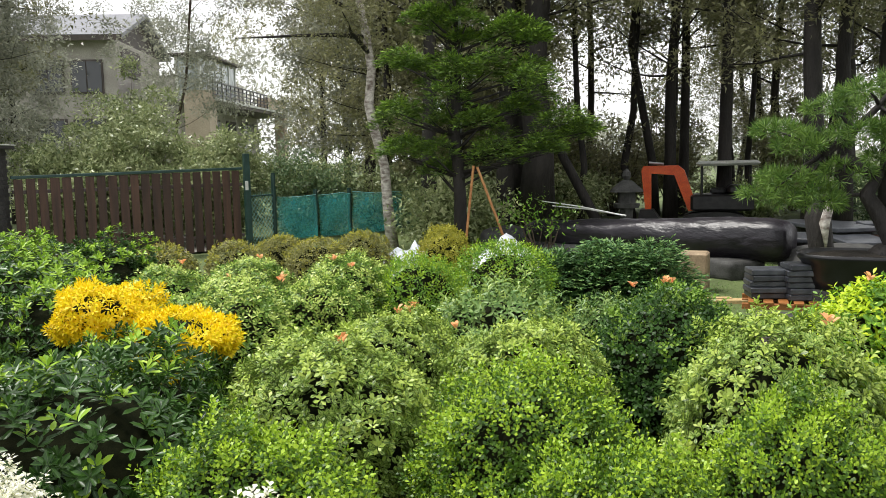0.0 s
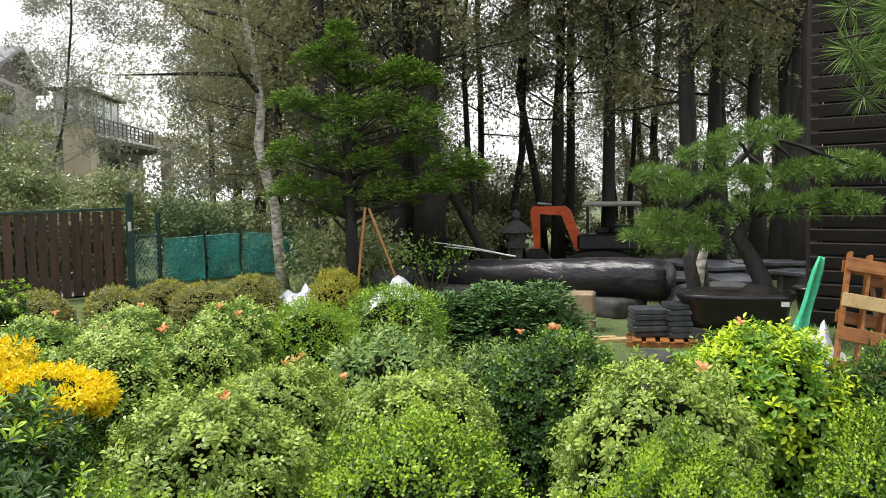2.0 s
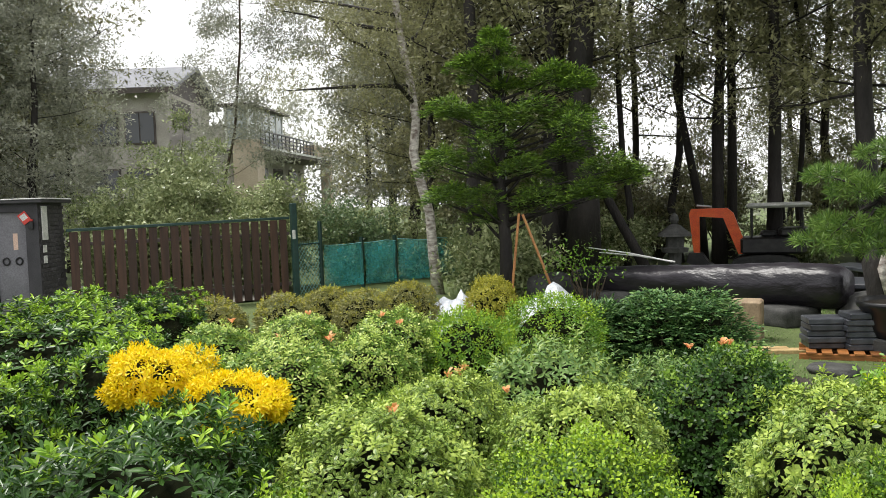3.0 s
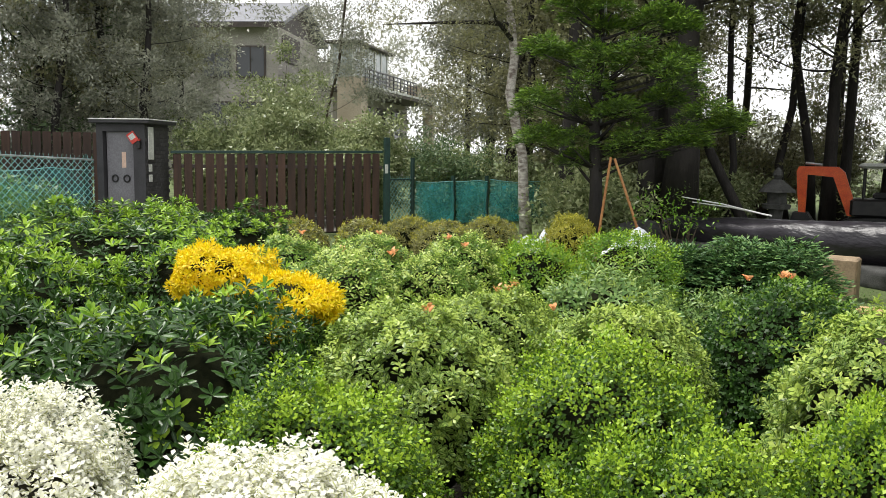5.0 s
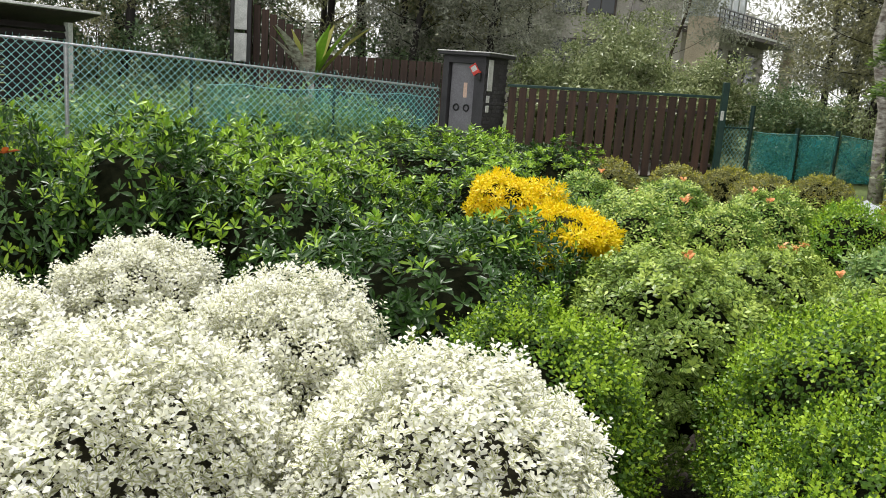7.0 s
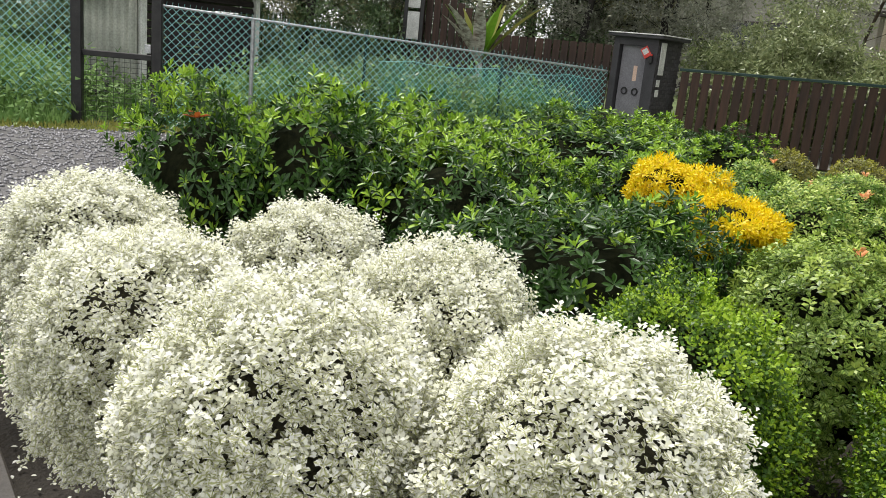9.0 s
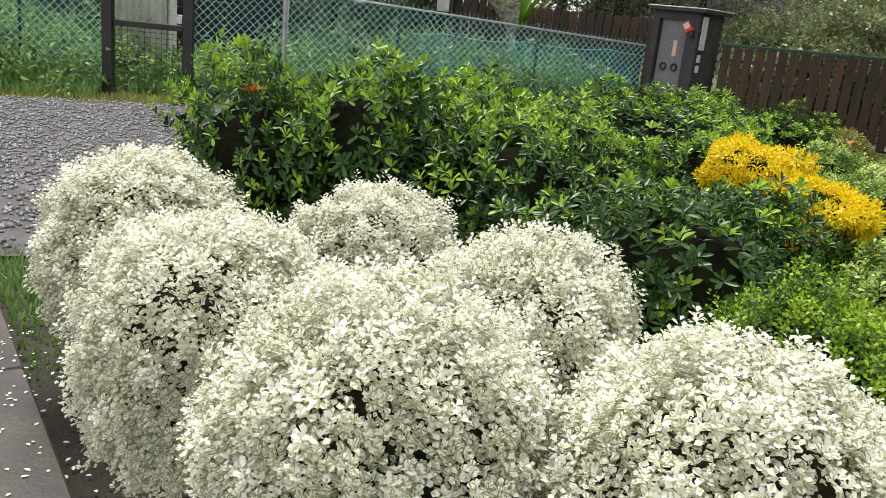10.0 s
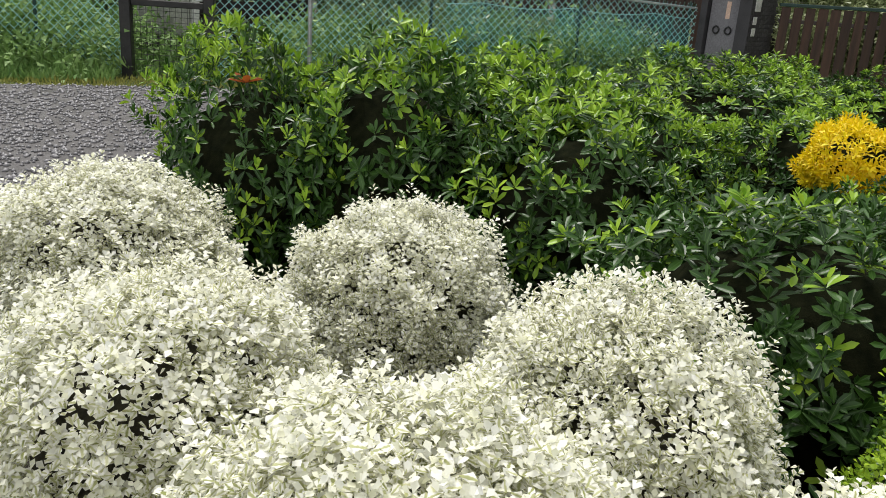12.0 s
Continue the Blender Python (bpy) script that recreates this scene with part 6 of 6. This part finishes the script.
solid("base", turned([(0.3, -0.02), (0.3, 0.15), (0.2, 0.22)]), M_GRANITE, lan)
solid("shaft", turned([(0.13, 0.22), (0.11, 0.4), (0.13, 0.62)]), M_GRANITE, lan)
solid("light_box", turned([(0.24, 0.62), (0.26, 0.7), (0.17, 0.72), (0.17, 0.92)], 6), M_GRANITE, lan)
solid("cap", turned([(0.33, 0.92), (0.3, 0.97), (0.12, 1.12), (0.06, 1.15)], 6), M_GRANITE, lan)
solid("finial", turned([(0.05, 1.15), (0.09, 1.22), (0.07, 1.3), (0.01, 1.36)]), M_GRANITE, lan)

# pale poles that lean on the log, and pots in the yard
for a, b in (((8.0, 10.05, 0.93), (8.43, 8.75, 0.745)), ((8.08, 9.9, 0.86), (8.45, 8.7, 0.742))):
    po = thing("pale_pole", "pale weathered pole resting on the log", "pole", pose(*b), "poles on the log")
    v = Vector(a) - Vector(b)
    solid("pole", tube([(0, 0, 0), tuple(v * 0.5 + Vector((0, 0, 0.02))), tuple(v)], [0.012, 0.011, 0.008], 7), M_WHITEPAINT, po)
for i, (x, y, r, h) in enumerate([(9.35, 5.55, 0.24, 0.4), (10.2, 5.9, 0.2, 0.34), (10.6, 5.3, 0.26, 0.36), (11.2, 6.6, 0.22, 0.4), (10.9, 4.6, 0.2, 0.3)]):
    tpot = thing("plant_pot", "brown clay plant pot in the yard", "pot", pose(x, y, 0))
    solid("bowl", turned([(r * .7, -0.01), (r * .9, h * .6), (r, h * .85), (r * 1.06, h * .88), (r * 1.06, h), (r * .9, h), (r * .85, h * .8)], 20), M_TERRACOTTA if i % 2 else M_POT, tpot, smooth=True)
for i, (x, y, z, w, d) in enumerate([(9.9, 6.9, 0.42, 0.5, 0.3), (10.6, 6.5, 0.36, 0.6, 0.3), (11.4, 7.4, 0.45, 0.7, 0.35), (11.6, 5.8, 0.4, 0.6, 0.3), (12.2, 8.2, 0.4, 0.6, 0.4), (10.4, 7.6, 0.34, 0.5, 0.3), (12.4, 6.9, 0.45, 0.6, 0.3)]):
    bn = thing("stone_bench", "pale wet stone bench in the yard", "bench", pose(x, y, 0, 0, 0, 30 + 17 * i))
    solid("top", box(-w, w, -d, d, z, z + 0.06, 0.01), M_SLATE, bn)
    for q in (-w * .7, w * .7):
        solid("leg", box(q - 0.06, q + 0.06, -d * .7, d * .7, -0.02, z, 0.01), M_GRANITE, bn)
stump = thing("driftwood_stump", "weathered driftwood stump with pale bleached grain", "stump", pose(9.05, 6.0, 0))
solid("wood", tube([(0, 0, -0.05), (0.02, 0.03, 0.4), (-0.04, 0.05, 0.8), (0.06, 0.02, 1.1), (0.12, 0.05, 1.3)], [0.17, 0.14, 0.15, 0.11, 0.03], 10), M_BARK, stump, smooth=True)
solid("bleached_strip", tube([(-0.12, -0.12, 0.45), (-0.13, -0.1, 0.75), (0.0, -0.1, 1.05), (0.1, -0.02, 1.28)], [0.01, 0.06, 0.05, 0.01], 8), M_BIRCH, stump, smooth=True)

# junipers and small plants by the log
def juniper(x, y, r, top, seed):
    ob = thing("juniper_shrub", "spreading dark green juniper with feathery sprays", "shrub", pose(x, y, 0))
    rng = random.Random(seed)
    pads_, arms = [], []
    for i in range(34):
        a = i * 2.4
        k = math.sqrt((i + 0.5) / 34)
        z = top * (0.95 - 0.62 * k * k) * rng.uniform(0.82, 1.0) - 0.06
        px, py = r * k * math.cos(a), r * k * math.sin(a)
        pads_.append((px, py, z, 0.15 + 0.06 * rng.random(), a))
        if k > 0.5:
            pads_.append((px * 0.95, py * 0.95, z * 0.5, 0.16, a))
        arms.append(tube([(0, 0, -0.03), (px * .5, py * .5, z * .6), (px, py, z)], [0.02, 0.014, 0.005], 5))
    solid("branching", join(*arms), M_STEM, ob, smooth=True)["kind"] = "stuff"
    part("foliage", pad_foliage(np.random.default_rng(seed), pads_, 45, 0.06, 0.022, mats=(M_JUNIPER, M_JUNIPER_TIP)), ob)
    part("inner_core", filler_core("inner_core", seed, r * 0.9, top * 0.85, 0.0), ob)


juniper(5.24, 5.64, 0.42, 0.90, 1)
juniper(5.52, 5.38, 0.38, 0.84, 2)
juniper(4.84, 5.98, 0.42, 0.82, 3)
bush("young_shrub", "young bright green shrub by the log's end", 7.75, 9.75, 0.3, 0.95, M_LIME_OLD, 90, 0.07, 14, 0.6)


# ---- fallen petals and turning leaves ----
def petals(x, y, z, seed):
    rng, nrng = random.Random(seed), np.random.default_rng(seed)
    n = 7
    a = np.arange(n) * 0.9 + rng.random()
    d = np.stack([np.cos(a), np.sin(a), 0.9 + 0.5 * nrng.random(n)], 1)
    V, F, uv = leaves(np.zeros((n, 3)) + nrng.normal(0, 0.006, (n, 3)), d, np.tile([0, 0, 1.0], (n, 1)), 0.034, 0.02, 0.3, 0.8)
    ob = new("azalea_flower", mesh_data("azalea_flower", V, F, (M_FLOWER,), uv=uv))
    ob.matrix_world = pose(x, y, z)
    tagged(ob, "faded orange azalea flower on a shrub", "flower", "flowers in the bed")


for i, (x, y, z) in enumerate([(1.14, 2.62, 0.965), (1.79, 3.29, 0.90), (1.84, 3.32, 0.91), (1.72, 3.26, 0.90), (2.16, 4.92, 0.96), (1.63, 4.47, 0.94), (1.60, 4.42, 0.93), (2.34, 1.54, 1.05), (2.74, 2.60, 1.015), (2.80, 2.62, 1.01), (1.86, 3.0, 0.86), (3.30, 1.98, 1.05), (1.35, 4.55, 0.95), (1.24, 5.15, 0.99), (2.2, 4.75, 0.93), (1.9, 5.6, 0.93), (2.66, 2.72, 0.99)]):
    petals(x, y, z, i)
rl = new("red_leaf", mesh_data("red_leaf", *leaves(np.zeros((5, 3)), np.array([(1, 0, .4), (.3, .9, .3), (-.8, .4, .5), (-.5, -.8, .3), (.5, -.7, .6)], dtype=float), np.tile([0, 0, 1.0], (5, 1)), 0.07, 0.03)[:2], (M_RED_LEAF,)))
rl.matrix_world = pose(-1.5, 3.02, 1.10)
tagged(rl, "red-brown turning leaf whorl on the rhododendron", "leaf")


def litter():
    """Small fallen pale leaves on the walkway and the soil beside it."""
    rng = np.random.default_rng(6)
    n = 420
    m = np.array(FRAME_W)
    x, y = rng.uniform(0.5, 4.6, n), rng.normal(0.02, 0.22, n)
    z = np.where(y > 0, 0.058, 0.012)
    p = np.stack([x, y, z], 1) @ m[:3, :3].T + m[:3, 3]
    d = rng.normal(size=(n, 3)) * [1, 1, 0.1]
    V, F, uv = leaves(p, d, np.tile([0, 0, 1.0], (n, 1)), rng.uniform(0.012, 0.026, n), 0.013, 0.2, 0.6)
    tagged(new("leaf_litter", mesh_data("leaf_litter", V, F, (M_WHITE_YOUNG,), uv=uv)), "small pale fallen leaves on the walkway", "leaf litter", kind="stuff")


litter()
